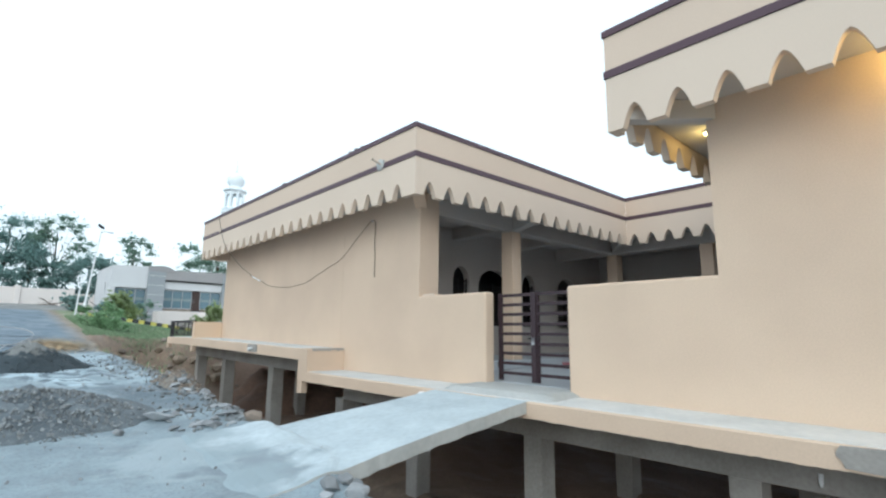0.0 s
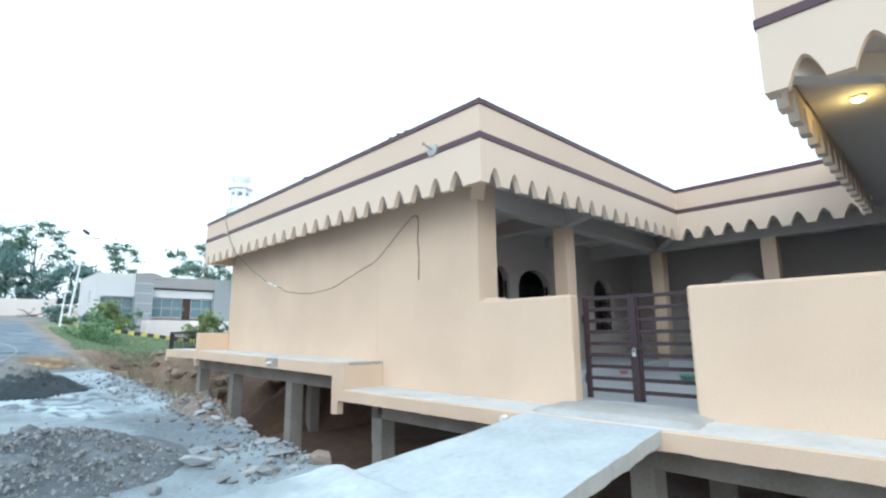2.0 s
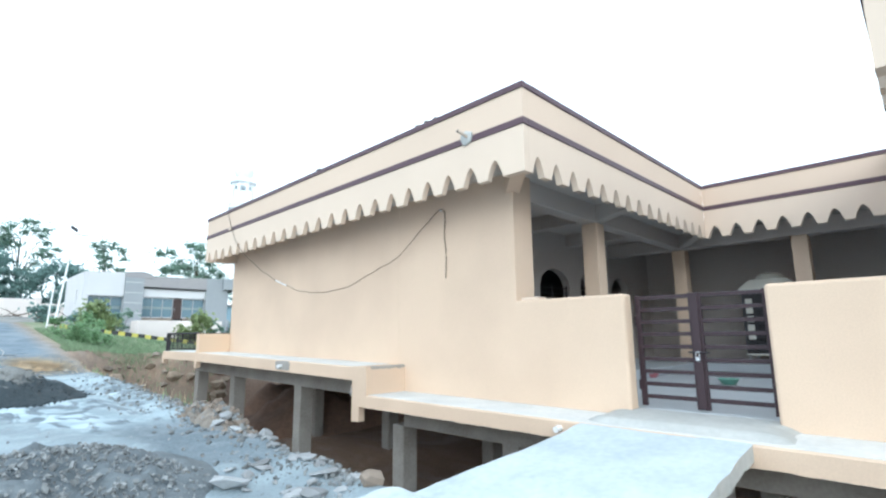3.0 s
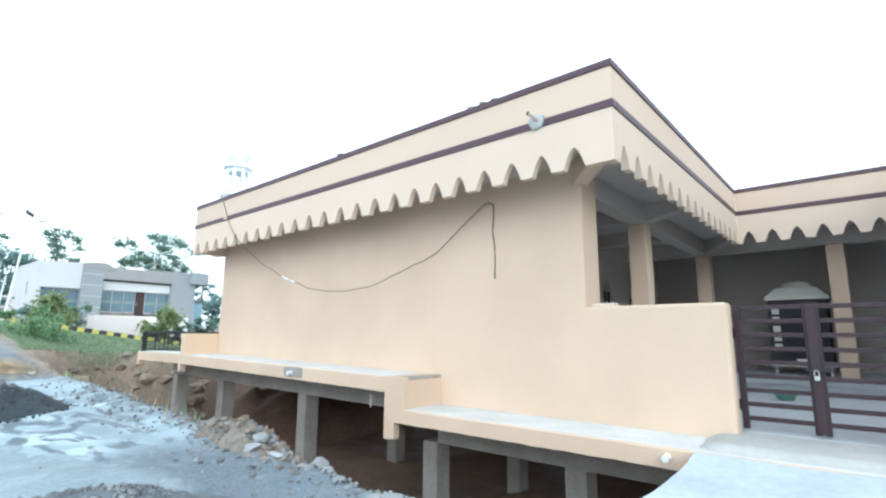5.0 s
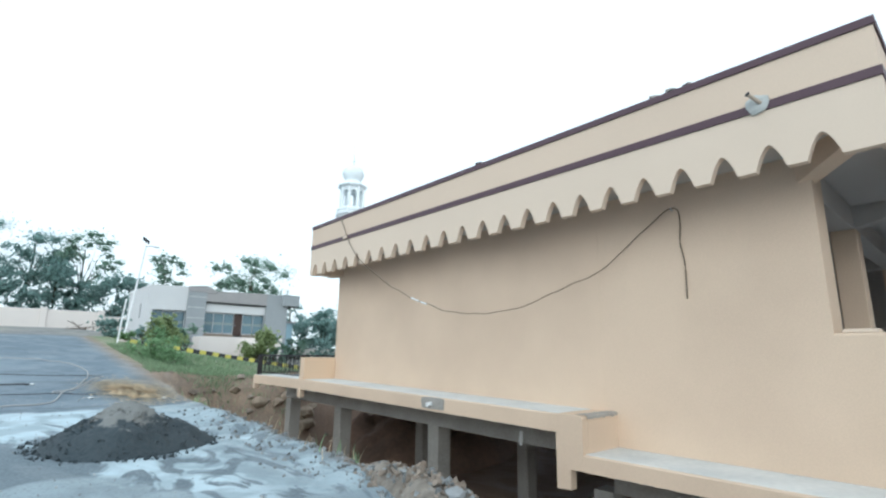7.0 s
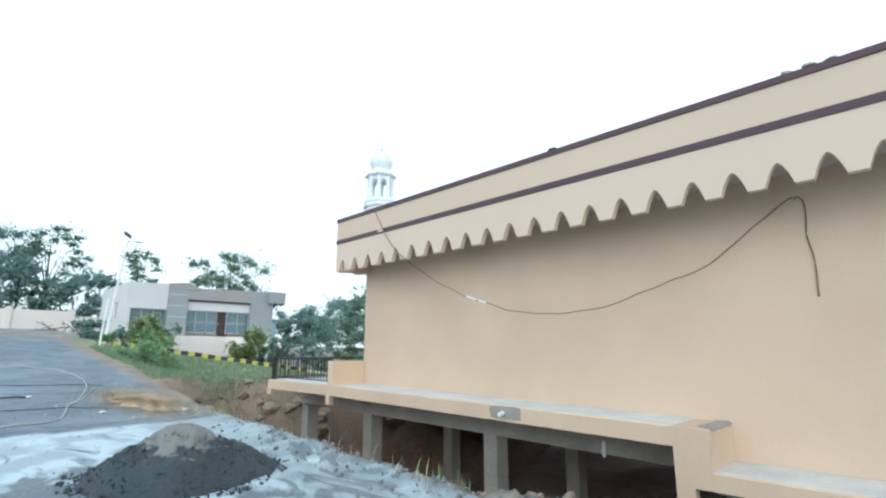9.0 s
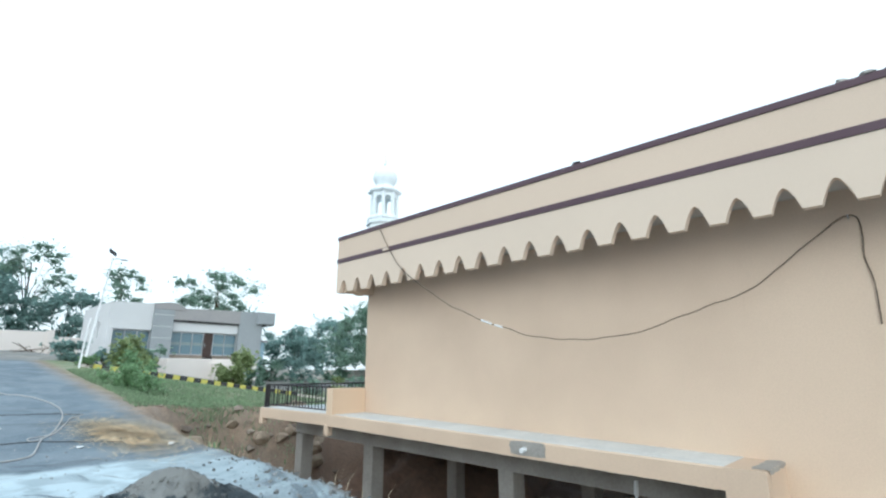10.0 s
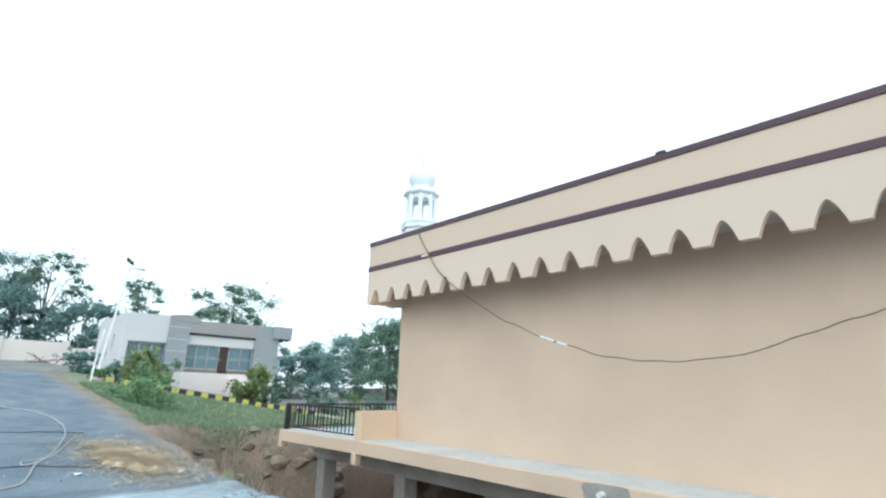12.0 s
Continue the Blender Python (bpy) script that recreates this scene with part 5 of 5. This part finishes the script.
# ================================================================ plants
def leaf_cloud(blobs, per, size, rng, flat=0.6):
    """Small leaf cards in sprays: each clump holds many loose twigs' worth of leaves, thinner towards its rim."""
    verts, faces = [], []
    for cx, cy, cz, r in blobs:
        for _ in range(per // 6):
            d = Vector((rng.gauss(0, 1), rng.gauss(0, 1), rng.gauss(0, 1))).normalized() * r * min(1.5, abs(rng.gauss(0, 0.66)))
            hub = Vector((cx + d.x, cy + d.y, cz + d.z * flat))
            for _ in range(6):
                p = hub + Vector((rng.gauss(0, 0.10), rng.gauss(0, 0.10), rng.gauss(0, 0.07))) * r
                s = size * (0.5 + rng.random())
                q = Euler((rng.gauss(0, 0.6), rng.gauss(0, 0.6), rng.random() * 6.283)).to_matrix()
                o = len(verts)
                for a, b in ((-0.5, 0), (0, -0.28), (0.5, 0), (0, 0.28)):
                    verts.append(tuple(p + q @ Vector((a * s, b * s, -0.12 * s * abs(a)))))
                faces.append((o, o + 1, o + 2, o + 3))
    return verts, faces


def cloud_object(name, data, mat, parent):
    me = bpy.data.meshes.new(name)
    me.from_pydata(*[data[0], [], data[1]])
    me.materials.append(mat)
    ob = new(name, me)
    ob.parent = parent
    return ob


def tree(x, y, height, spread, clumps, seed, mat=LEAF, per=150, size=0.24, label="", trunk_share=0.45, airy=1.0):
    rng = random.Random(seed)
    z = ground_height(x, y)
    r = thing("tree", label, "tree", (x, y, z - 0.1), "trees beyond the road")
    th = height * trunk_share
    lean = (rng.random() - 0.5) * 0.6
    trunk = smooth_path([(0, 0, 0), (lean * 0.3, 0.1, th * 0.5), (lean, 0, th), (lean * 1.3, 0, height * 0.8)], 4)
    part("trunk", tube(trunk, [0.17 * height / 9 * (1 - 0.75 * i / (len(trunk) - 1)) for i in range(len(trunk))], 8), BARK, r)
    blobs = []
    clumps = int(clumps * 2.2)
    for k in range(clumps):
        a = 6.283 * rng.random()
        u = rng.random()
        lz = th * 0.9 + (height - th * 0.9) * (0.08 + 0.92 * u)
        swell = 1 - abs(2 * u - 0.85) ** 2 * 0.45
        reach = spread * rng.random() ** 0.6 * swell
        cx, cy = lean + reach * math.cos(a), reach * math.sin(a) * 0.8
        rad = spread * (0.25 + 0.21 * rng.random()) * airy
        blobs.append((cx, cy, lz - rad * 0.4, rad))
        limb = smooth_path([(lean * 0.8, 0, th * (0.75 + 0.25 * rng.random())), (cx * 0.5, cy * 0.5, (th + lz) / 2 - 0.1), (cx, cy, lz - rad * 0.5)], 3)
        if k < 9:
            part("limb", tube(limb, [0.045 * height / 9 * (1 - 0.8 * i / (len(limb) - 1)) for i in range(len(limb))], 5), BARK, r)
    cloud_object("crown", leaf_cloud(blobs, int(per * 2.2), size * 0.68, rng), mat, r)
    return r


far_tree = "tall feathery green tree beyond the boundary wall"
tree(-3.5, 60, 10.3, 3.3, 15, 1, LEAF2, label=far_tree)
tree(0.6, 61, 9.3, 2.7, 14, 2, LEAF2, label=far_tree)
tree(4.6, 60, 9.1, 2.7, 13, 3, LEAF, label="tall thin green tree with gaps in its crown", airy=0.85)
tree(7.2, 58, 5.6, 2.9, 14, 4, LEAF2, size=0.34, per=170, label="dense round green tree beside the boundary wall", trunk_share=0.25)
tree(2.6, 59, 5.8, 2.9, 14, 5, LEAF2, size=0.34, per=170, label="dense dark green tree behind the boundary wall", trunk_share=0.22)
tree(-1.6, 58, 5.4, 3.2, 14, 6, LEAF2, size=0.34, per=170, label="dense dark green tree behind the boundary wall", trunk_share=0.22)
tree(-7.5, 60, 9.2, 3.5, 15, 16, LEAF2, label=far_tree)
tree(-12.5, 61, 8.1, 3.7, 15, 17, LEAF2, label=far_tree)
tree(10.7, 58, 8.6, 2.0, 11, 7, LEAF, label="slender airy tree standing behind the low house", airy=0.9, per=110)
tree(18.9, 58, 10.2, 4.3, 15, 8, LEAF, label="spreading flat-crowned tree behind the low house", airy=0.80, per=230, size=0.28, trunk_share=0.52)
tree(24.2, 60, 6.7, 2.2, 9, 9, LEAF2, label="small green tree beyond the house")
tree(29.0, 56, 5.8, 3.7, 14, 10, LEAF2, size=0.34, per=170, label="rounded green tree beyond the terrace", trunk_share=0.25)
tree(33.5, 58, 6.5, 3.7, 14, 11, LEAF2, size=0.34, per=170, label="rounded green tree beyond the terrace", trunk_share=0.25)
tree(27.8, 45, 7.3, 3.9, 17, 12, LEAF, size=0.34, label="dense spreading green tree close beyond the terrace", trunk_share=0.22, per=220)
tree(31.5, 43, 8.6, 4.1, 17, 13, LEAF, size=0.34, label="dense spreading green tree close beyond the terrace", trunk_share=0.22, per=220)
tree(23.2, 50, 4.5, 2.7, 13, 14, LEAF2, size=0.34, per=170, label="low rounded green tree beside the house", trunk_share=0.2)
tree(38.0, 52, 9.2, 4.4, 17, 15, LEAF2, size=0.34, per=170, label="dense spreading green tree beyond the terrace", trunk_share=0.22)


def bush(x, y, w, h, seed, mat, label, size=0.13, per=170, clumps=9):
    rng = random.Random(seed)
    z = ground_height(x, y)
    r = thing("bush", label, "bush", (x, y, z - 0.03), "roadside bushes")
    blobs = []
    for k in range(clumps):
        a = 6.283 * rng.random()
        d = w * 0.42 * rng.random() ** 0.5
        u = rng.random()
        rad = w * (0.17 + 0.12 * rng.random())
        cz = max(rad * 0.45, (h - rad * 0.5) * u * (1 - 0.35 * d / w))
        blobs.append((d * math.cos(a), d * math.sin(a), cz, rad))
        if k < 5:
            part("stem", tube([(0.05 * math.cos(a), 0.05 * math.sin(a), 0), (d * math.cos(a), d * math.sin(a), cz)], [0.025, 0.008], 5), BARK, r)
    cloud_object("foliage", leaf_cloud(blobs, per, size, rng, 0.8), mat, r)


bush(6.35, 36.6, 1.9, 1.75, 31, YSHRUB, "rounded yellow-green shrub before the low house", 0.17, 520, 16)
bush(11.5, 36.4, 1.75, 2.2, 32, YSHRUB, "rounded yellow-green shrub before the low house", 0.17, 520, 16)
bush(13.3, 38.0, 1.5, 1.9, 33, LEAF, "dark green shrub before the low house", 0.17, 240, 11)
bush(8.1, 38.9, 1.6, 1.6, 34, LEAF, "low dark green shrub before the low house", 0.15)
bush(4.2, 38.6, 1.5, 1.2, 35, LEAF2, "dark green spiky shrub beside the lamp post", 0.20)
bush(5.9, 38.8, 1.4, 1.0, 36, LEAF2, "low dark shrub under the house window", 0.18)
bush(4.1, 34.2, 0.8, 0.6, 37, SHRUB, "small bright green shrub at the lamp post", 0.11)
bush(4.25, 28.2, 1.9, 1.2, 38, SHRUB, "bright green weed bush on the road verge", 0.10, 200, 12)
bush(4.9, 29.6, 1.6, 1.15, 39, SHRUB, "bright green weed bush on the road verge", 0.10, 180, 11)
bush(4.75, 31.0, 1.3, 1.45, 40, SHRUB, "bright green weed bush on the road verge", 0.10, 180, 10)
for k, (bx, by, bw, bh) in enumerate(((18.5, 45.6, 2.6, 2.0), (21.2, 45.2, 3.0, 2.4), (24.6, 45.6, 2.6, 1.9), (29.5, 44.6, 3.2, 2.3), (34.0, 45.0, 3.4, 2.6))):
    bush(bx, by, bw, bh, 60 + k, LEAF2 if k % 2 else LEAF, "leafy green shrub before the low boundary wall", 0.2, 170, 11)
bush(16.5, 36.5, 1.3, 1.2, 41, LEAF, "small green shrub beyond the terrace railing", 0.14)
bush(18.6, 37.0, 1.1, 1.3, 42, YSHRUB, "yellow-green sapling beyond the terrace railing", 0.13)
bush(21.0, 38.0, 1.6, 1.3, 43, LEAF, "green shrub beyond the terrace railing", 0.14)
bush(15.0, 35.6, 1.0, 0.9, 44, LEAF, "small green shrub beyond the terrace railing", 0.12)


def blades(name, count, spot, height, mat, label, seed, width=0.012):
    rng = random.Random(seed)
    verts, faces = [], []
    for _ in range(count):
        x, y = spot(rng)
        z = ground_height(x, y) - 0.02
        h = height * (0.35 + 0.9 * rng.random())
        t = rng.random() * 6.283
        bx, by = (rng.random() - 0.5) * h * 0.9, (rng.random() - 0.5) * h * 0.9
        wx, wy = math.cos(t) * width, math.sin(t) * width
        o = len(verts)
        verts += [(x - wx, y - wy, z), (x + wx, y + wy, z), (x + bx * 0.4 + wx * 0.7, y + by * 0.4 + wy * 0.7, z + h * 0.6), (x + bx * 0.4 - wx * 0.7, y + by * 0.4 - wy * 0.7, z + h * 0.6), (x + bx, y + by, z + h)]
        faces += [(o, o + 1, o + 2, o + 3), (o + 3, o + 2, o + 4)]
    me = bpy.data.meshes.new(name)
    me.from_pydata(verts, [], faces)
    me.materials.append(mat)
    return tagged(new(name, me), label, "grass", kind="stuff")


def in_field(r):
    return 3.2 + 11 * r.random() ** 1.2, 23.4 + 9.2 * r.random()


def on_rim(r):
    return 3.0 + 6 * r.random(), 22.7 + 1.2 * r.random()


def pit_edge(r):
    k = r.choice(((3.2, 12.0), (3.3, 13.6), (3.4, 15.2), (3.3, 16.8), (3.1, 17.9), (4.6, 18.6), (4.2, 14.6), (4.8, 12.9)))
    return k[0] + r.gauss(0, 0.16), k[1] + r.gauss(0, 0.3)


blades("grass", 26000, in_field, 0.13, GRASS, "rough green grass on the verge", 51, 0.014)
blades("rim_grass", 4200, on_rim, 0.12, GRASS, "thin grass on the pit rim", 52)
blades("dry_weeds", 420, pit_edge, 0.26, STRAW, "dry weeds on the pit slope", 53, 0.004)
blades("bank_weeds", 900, lambda r: (lambda k: (k[0] + r.gauss(0, 0.25), k[1] + r.gauss(0, 0.25)))(r.choice(((4.4, 22.3), (5.4, 22.0), (6.1, 22.3), (6.9, 21.9), (5.0, 22.7), (7.4, 22.5)))), 0.16, GRASS, "green weeds growing on the rocky bank", 55, 0.012)
blades("green_weeds", 300, pit_edge, 0.2, SHRUB, "green weeds on the pit slope", 54, 0.008)


# ================================================================ far things
def kerb():
    r = thing("striped_kerb", "kerb of black and yellow painted blocks", "kerb", (4.2, 34, 0), kind="structure")
    me = {}
    for key, mat in (("y", YELLOW), ("k", KERBBLK)):
        me[key] = finish(boxes((-0.15, 0.15, -0.09, 0.09, -0.25, 0.17), bevel=0.02), "kerb_block", mat)
    for i in range(30):
        x = 4.5 + 0.31 * i
        y = 34.0 - 0.02 * i
        if 5.3 < x < 5.9:
            continue
        ob = new("kerb_block", me["yk"[i % 2]])
        ob.parent = r
        ob.location = (x - 4.2, y - 34, ground_height(x, y) + 0.02)
        ob.rotation_euler = (0, radians(8), 0.02 * math.sin(i * 2.0))


kerb()


def footpath():
    """A pale paved strip that runs along behind the striped kerb."""
    rows = []
    bm = bmesh.new()
    for i in range(41):
        x = 3.9 + 0.29 * i
        y = 34.0 - 0.019 * i
        z = ground_height(x, y) + 0.13
        rows.append([bm.verts.new(p) for p in ((x, y + 0.13, z - 0.5), (x, y + 0.13, z), (x, y + 1.25, z + 0.03), (x, y + 1.25, z - 0.5))])
    for a, b in zip(rows, rows[1:]):
        for k in range(3):
            bm.faces.new((a[k], b[k], b[k + 1], a[k + 1]))
    tagged(part("pavement", bm, PALEWALL), "pale cement footpath behind the striped kerb", "pavement", kind="structure")


footpath()


def street_lamp():
    r = thing("street_lamp", "leaning white street lamp post with solar panel head", "street lamp", (4.29, 35.4, ground_height(4.29, 35.4)))
    part("pole", tube([(0, 0, -0.1), (0.2, -0.1, 2.5), (0.40, -0.17, 4.9)], [0.06, 0.048, 0.036], 10), WHITE, r)
    part("arm", tube([(0.39, -0.17, 4.8), (0.6, -0.17, 4.88), (0.78, -0.17, 4.86)], 0.025, 8), STEEL, r)
    part("lamp_head", boxes((0.72, 1.02, -0.25, -0.09, 4.82, 4.88), bevel=0.02), STEEL, r)
    bm = boxes((-0.19, 0.19, -0.02, 0.02, -0.13, 0.13))
    bmesh.ops.transform(bm, matrix=pose(0.36, -0.17, 5.14, -35, 25, 20), verts=bm.verts)
    part("solar_panel", bm, KERBBLK, r, "dark solar panel")


street_lamp()
p = part("white_post", tube([(0, 0, -0.1), (0.05, 0, 1.1), (0.12, 0, 2.0)], [0.04, 0.036, 0.032], 10), WHITE)
p.location = (3.75, 33.4, ground_height(3.75, 33.4))
tagged(p, "plain white painted post on the road verge", "post")


def low_house():
    hx, hy = 6.1, 43.0
    g = 1.6
    r = thing("low_house", "low flat-roofed house with glazed front and grey cladding", "house", (hx + 0.5, hy, g + 0.32))

    def b(nm, dims, mat, par=r, lab="", bev=0.02):
        return part(nm, boxes(*[(x0 - hx, x1 - hx, y0 - hy, y1 - hy, z0 - g, z1 - g) for x0, x1, y0, y1, z0, z1 in dims], bevel=bev), mat, par, lab)

    def slab(nm, corners, y0, y1, mat, lab):
        """A wall piece with its own outline, seen from the front."""
        bm = bmesh.new()
        a = [bm.verts.new((x - hx, y0 - hy, z - g)) for x, z in corners]
        c = [bm.verts.new((x - hx, y1 - hy, z - g)) for x, z in corners]
        bm.faces.new(a)
        bm.faces.new(c[::-1])
        for k in range(len(a)):
            bm.faces.new((a[k], c[k], c[(k + 1) % len(a)], a[(k + 1) % len(a)]))
        return part(nm, bm, mat, r, lab)
    b("side_wall", [(6.1, 6.3, 43.0, 44.9, 1.6, 5.88), (6.1, 6.3, 45.3, 49.5, 1.6, 5.88), (6.1, 6.3, 44.9, 45.3, 1.6, 3.75), (6.1, 6.3, 44.9, 45.3, 4.75, 5.88)], HOUSEW, bev=0)
    b("side_window", [(6.2, 6.22, 44.9, 45.3, 3.75, 4.75)], GLASS, r, "narrow dark side window", 0)
    slab("front_wall", ((6.302, 4.30), (8.448, 4.30), (8.448, 5.97), (6.302, 5.90)), 43.0, 43.25, HOUSEW, "whitewashed wall over the window")
    b("front_wall", [(6.302, 8.448, 43.0, 43.25, 1.6, 2.78)], HOUSEW, r, "whitewashed wall under the window")
    b("window_jamb", [(6.302, 6.42, 43.0, 43.25, 2.782, 4.298)], HOUSEW)
    slab("clad_column", ((8.45, 1.6), (9.62, 1.6), (9.62, 5.64), (8.45, 5.64)), 42.85, 43.6, HOUSEG, "grey clad column")
    slab("broken_parapet", ((8.45, 5.643), (9.62, 5.643), (10.3, 5.643), (10.25, 5.80), (9.75, 6.06), (9.3, 6.10), (8.45, 5.99)), 42.83, 43.62, SLATE, "weathered sloping parapet piece")
    for k in range(5):
        z = 2.4 + 0.72 * k
        b("cladding_joint", [(8.46, 9.61, 42.838, 42.852, z, z + 0.03)], HOUSEW, r, "pale cladding joint", 0)
    b("clad_wall", [(13.92, 15.6, 42.9, 43.6, 1.6, 5.93)], HOUSEG, r, "grey clad wall")
    b("back_wall", [(6.302, 15.6, 49.3, 49.5, 1.6, 5.6)], HOUSEW)
    b("right_wall", [(15.4, 15.6, 43.602, 49.298, 1.6, 5.6)], HOUSEG)
    b("lintel", [(9.622, 13.918, 43.1, 43.5, 4.33, 4.93)], HOUSEW, r, "white lintel panel")
    # Solid black band paints the shade line between lintel and parapet.
    b("painted_shade_strip", [(9.622, 13.918, 42.95, 43.5, 4.933, 5.04)], KERBBLK)
    slab("parapet", ((9.622, 5.043), (13.918, 5.043), (13.918, 5.92), (10.302, 5.80), (10.302, 5.64), (9.622, 5.64)), 42.88, 43.5, SLATE, "weathered grey parapet with pale streaks")
    b("roof", [(6.3, 15.4, 43.62, 49.3, 5.35, 5.5)], SLATE)
    b("eave", [(15.1, 16.4, 42.6, 45.5, 5.12, 5.97)], HOUSEG, r, "grey projecting eave")
    b("eave_soffit", [(15.62, 16.35, 42.65, 45.4, 5.05, 5.118)], KERBBLK, r, "dark eave soffit", 0)
    part("eave_lamp", tube([(15.9 - hx, 42.75 - hy, 5.10 - g), (15.9 - hx, 42.75 - hy, 4.86 - g)], [0.06, 0.11], 10), WHITE, r)
    for nm, x0, x1, z0, z1, n in (("front_window", 6.43, 8.44, 2.79, 4.29, 3), ("shop_window", 9.64, 11.72, 2.86, 4.32, 3), ("shop_window", 12.36, 13.9, 2.86, 4.32, 2)):
        w = b(nm, [(x0, x1, 43.28, 43.32, z0, z0 + 0.06), (x0, x1, 43.28, 43.32, z1 - 0.06, z1), *[(x0 + (x1 - x0) * i / n - 0.022, x0 + (x1 - x0) * i / n + 0.022, 43.28, 43.32, z0, z1) for i in range(n + 1)]], STEEL, r, "aluminium window frame", 0)
        for i in range(n):
            b("pane", [(x0 + (x1 - x0) * i / n + 0.028, x0 + (x1 - x0) * (i + 1) / n - 0.028, 43.33, 43.34, z0 + 0.05, z1 - 0.05)], GLASS, w, "", 0)
        b("frosted_band", [(x0 + 0.05, x1 - 0.05, 43.322, 43.328, z0 + (z1 - z0) * 0.42, z0 + (z1 - z0) * 0.42 + 0.2)], TEAL, w, "dull frosted film band", 0)
    d = b("door", [(11.75, 12.33, 43.25, 43.30, 2.72, 4.32)], DOORW, r, "dark brown door", 0.01)
    b("door_handle", [(11.82, 11.85, 43.20, 43.25, 3.4, 3.6)], STEEL, d, "", 0)
    b("sill_wall", [(9.64, 11.72, 43.1, 43.27, 2.62, 2.85), (12.36, 13.9, 43.1, 43.27, 2.62, 2.85)], BROWNROCK, r, "low brown brick sill under the glazing", 0)
    b("plinth", [(9.0, 14.6, 41.2, 43.0, 1.2, 2.6)], PALEWALL, r, "whitewashed plinth before the door", 0.03)
    b("steps", [(11.6, 12.6, 40.6, 41.19, 1.2, 2.3), (11.6, 12.6, 40.0, 40.59, 1.2, 2.0)], PALEWALL, r, "whitewashed steps")


low_house()
solid("boundary_wall", [(-60, 5.1, 51.0, 51.3, 2.6, 4.72)], PALEWALL, "long low pale boundary wall beyond the road", bevel=0.03)
solid("boundary_wall_low", [(5.12, 9.5, 51.0, 51.3, 2.4, 4.40)], PALEWALL, "lower stretch of the pale boundary wall", bevel=0.03)
for k in range(9):
    solid("boundary_pier", [(-22.2 + 3.4 * k, -21.8 + 3.4 * k, 50.9, 51.35, 2.6, 4.86)], PALEWALL, "pale pier of the boundary wall", category="pier", bevel=0.03)
solid("boundary_wall_east", [(16.9, 60, 47.0, 47.3, 0.3, 2.3)], PALEWALL, "low pale boundary wall among the trees", bevel=0.03)


def blue_shed():
    r = thing("blue_shed", "small pale blue painted shed beside the house", "shed", (18.2, 48.5, 1.2))
    part("walls", boxes((-1.0, 1.0, 0, 2.2, 0, 3.3), bevel=0.03), BLUEP, r)
    part("roof", boxes((-1.2, 1.2, -0.2, 2.4, 3.302, 3.45), bevel=0.02), SLATE, r)
    d = part("door", boxes((-0.35, 0.35, -0.03, -0.003, 0.2, 2.1)), STEEL, r)


blue_shed()


def debris_pile():
    """Poles and branches dumped before the boundary wall."""
    r = thing("timber_pile", "untidy pile of poles and brushwood by the wall", "timber pile", (4.4, 47, ground_height(4.4, 47)))
    rng = random.Random(8)
    for k in range(16):
        a = Vector((rng.gauss(0, 1.0), rng.gauss(0, 0.4), 0.05))
        b = a + Vector((rng.gauss(0, 1.2), rng.gauss(0, 0.3), 0.15 + 0.5 * rng.random()))
        part("pole", tube([a, b], 0.02, 6), BARK, r)


debris_pile()
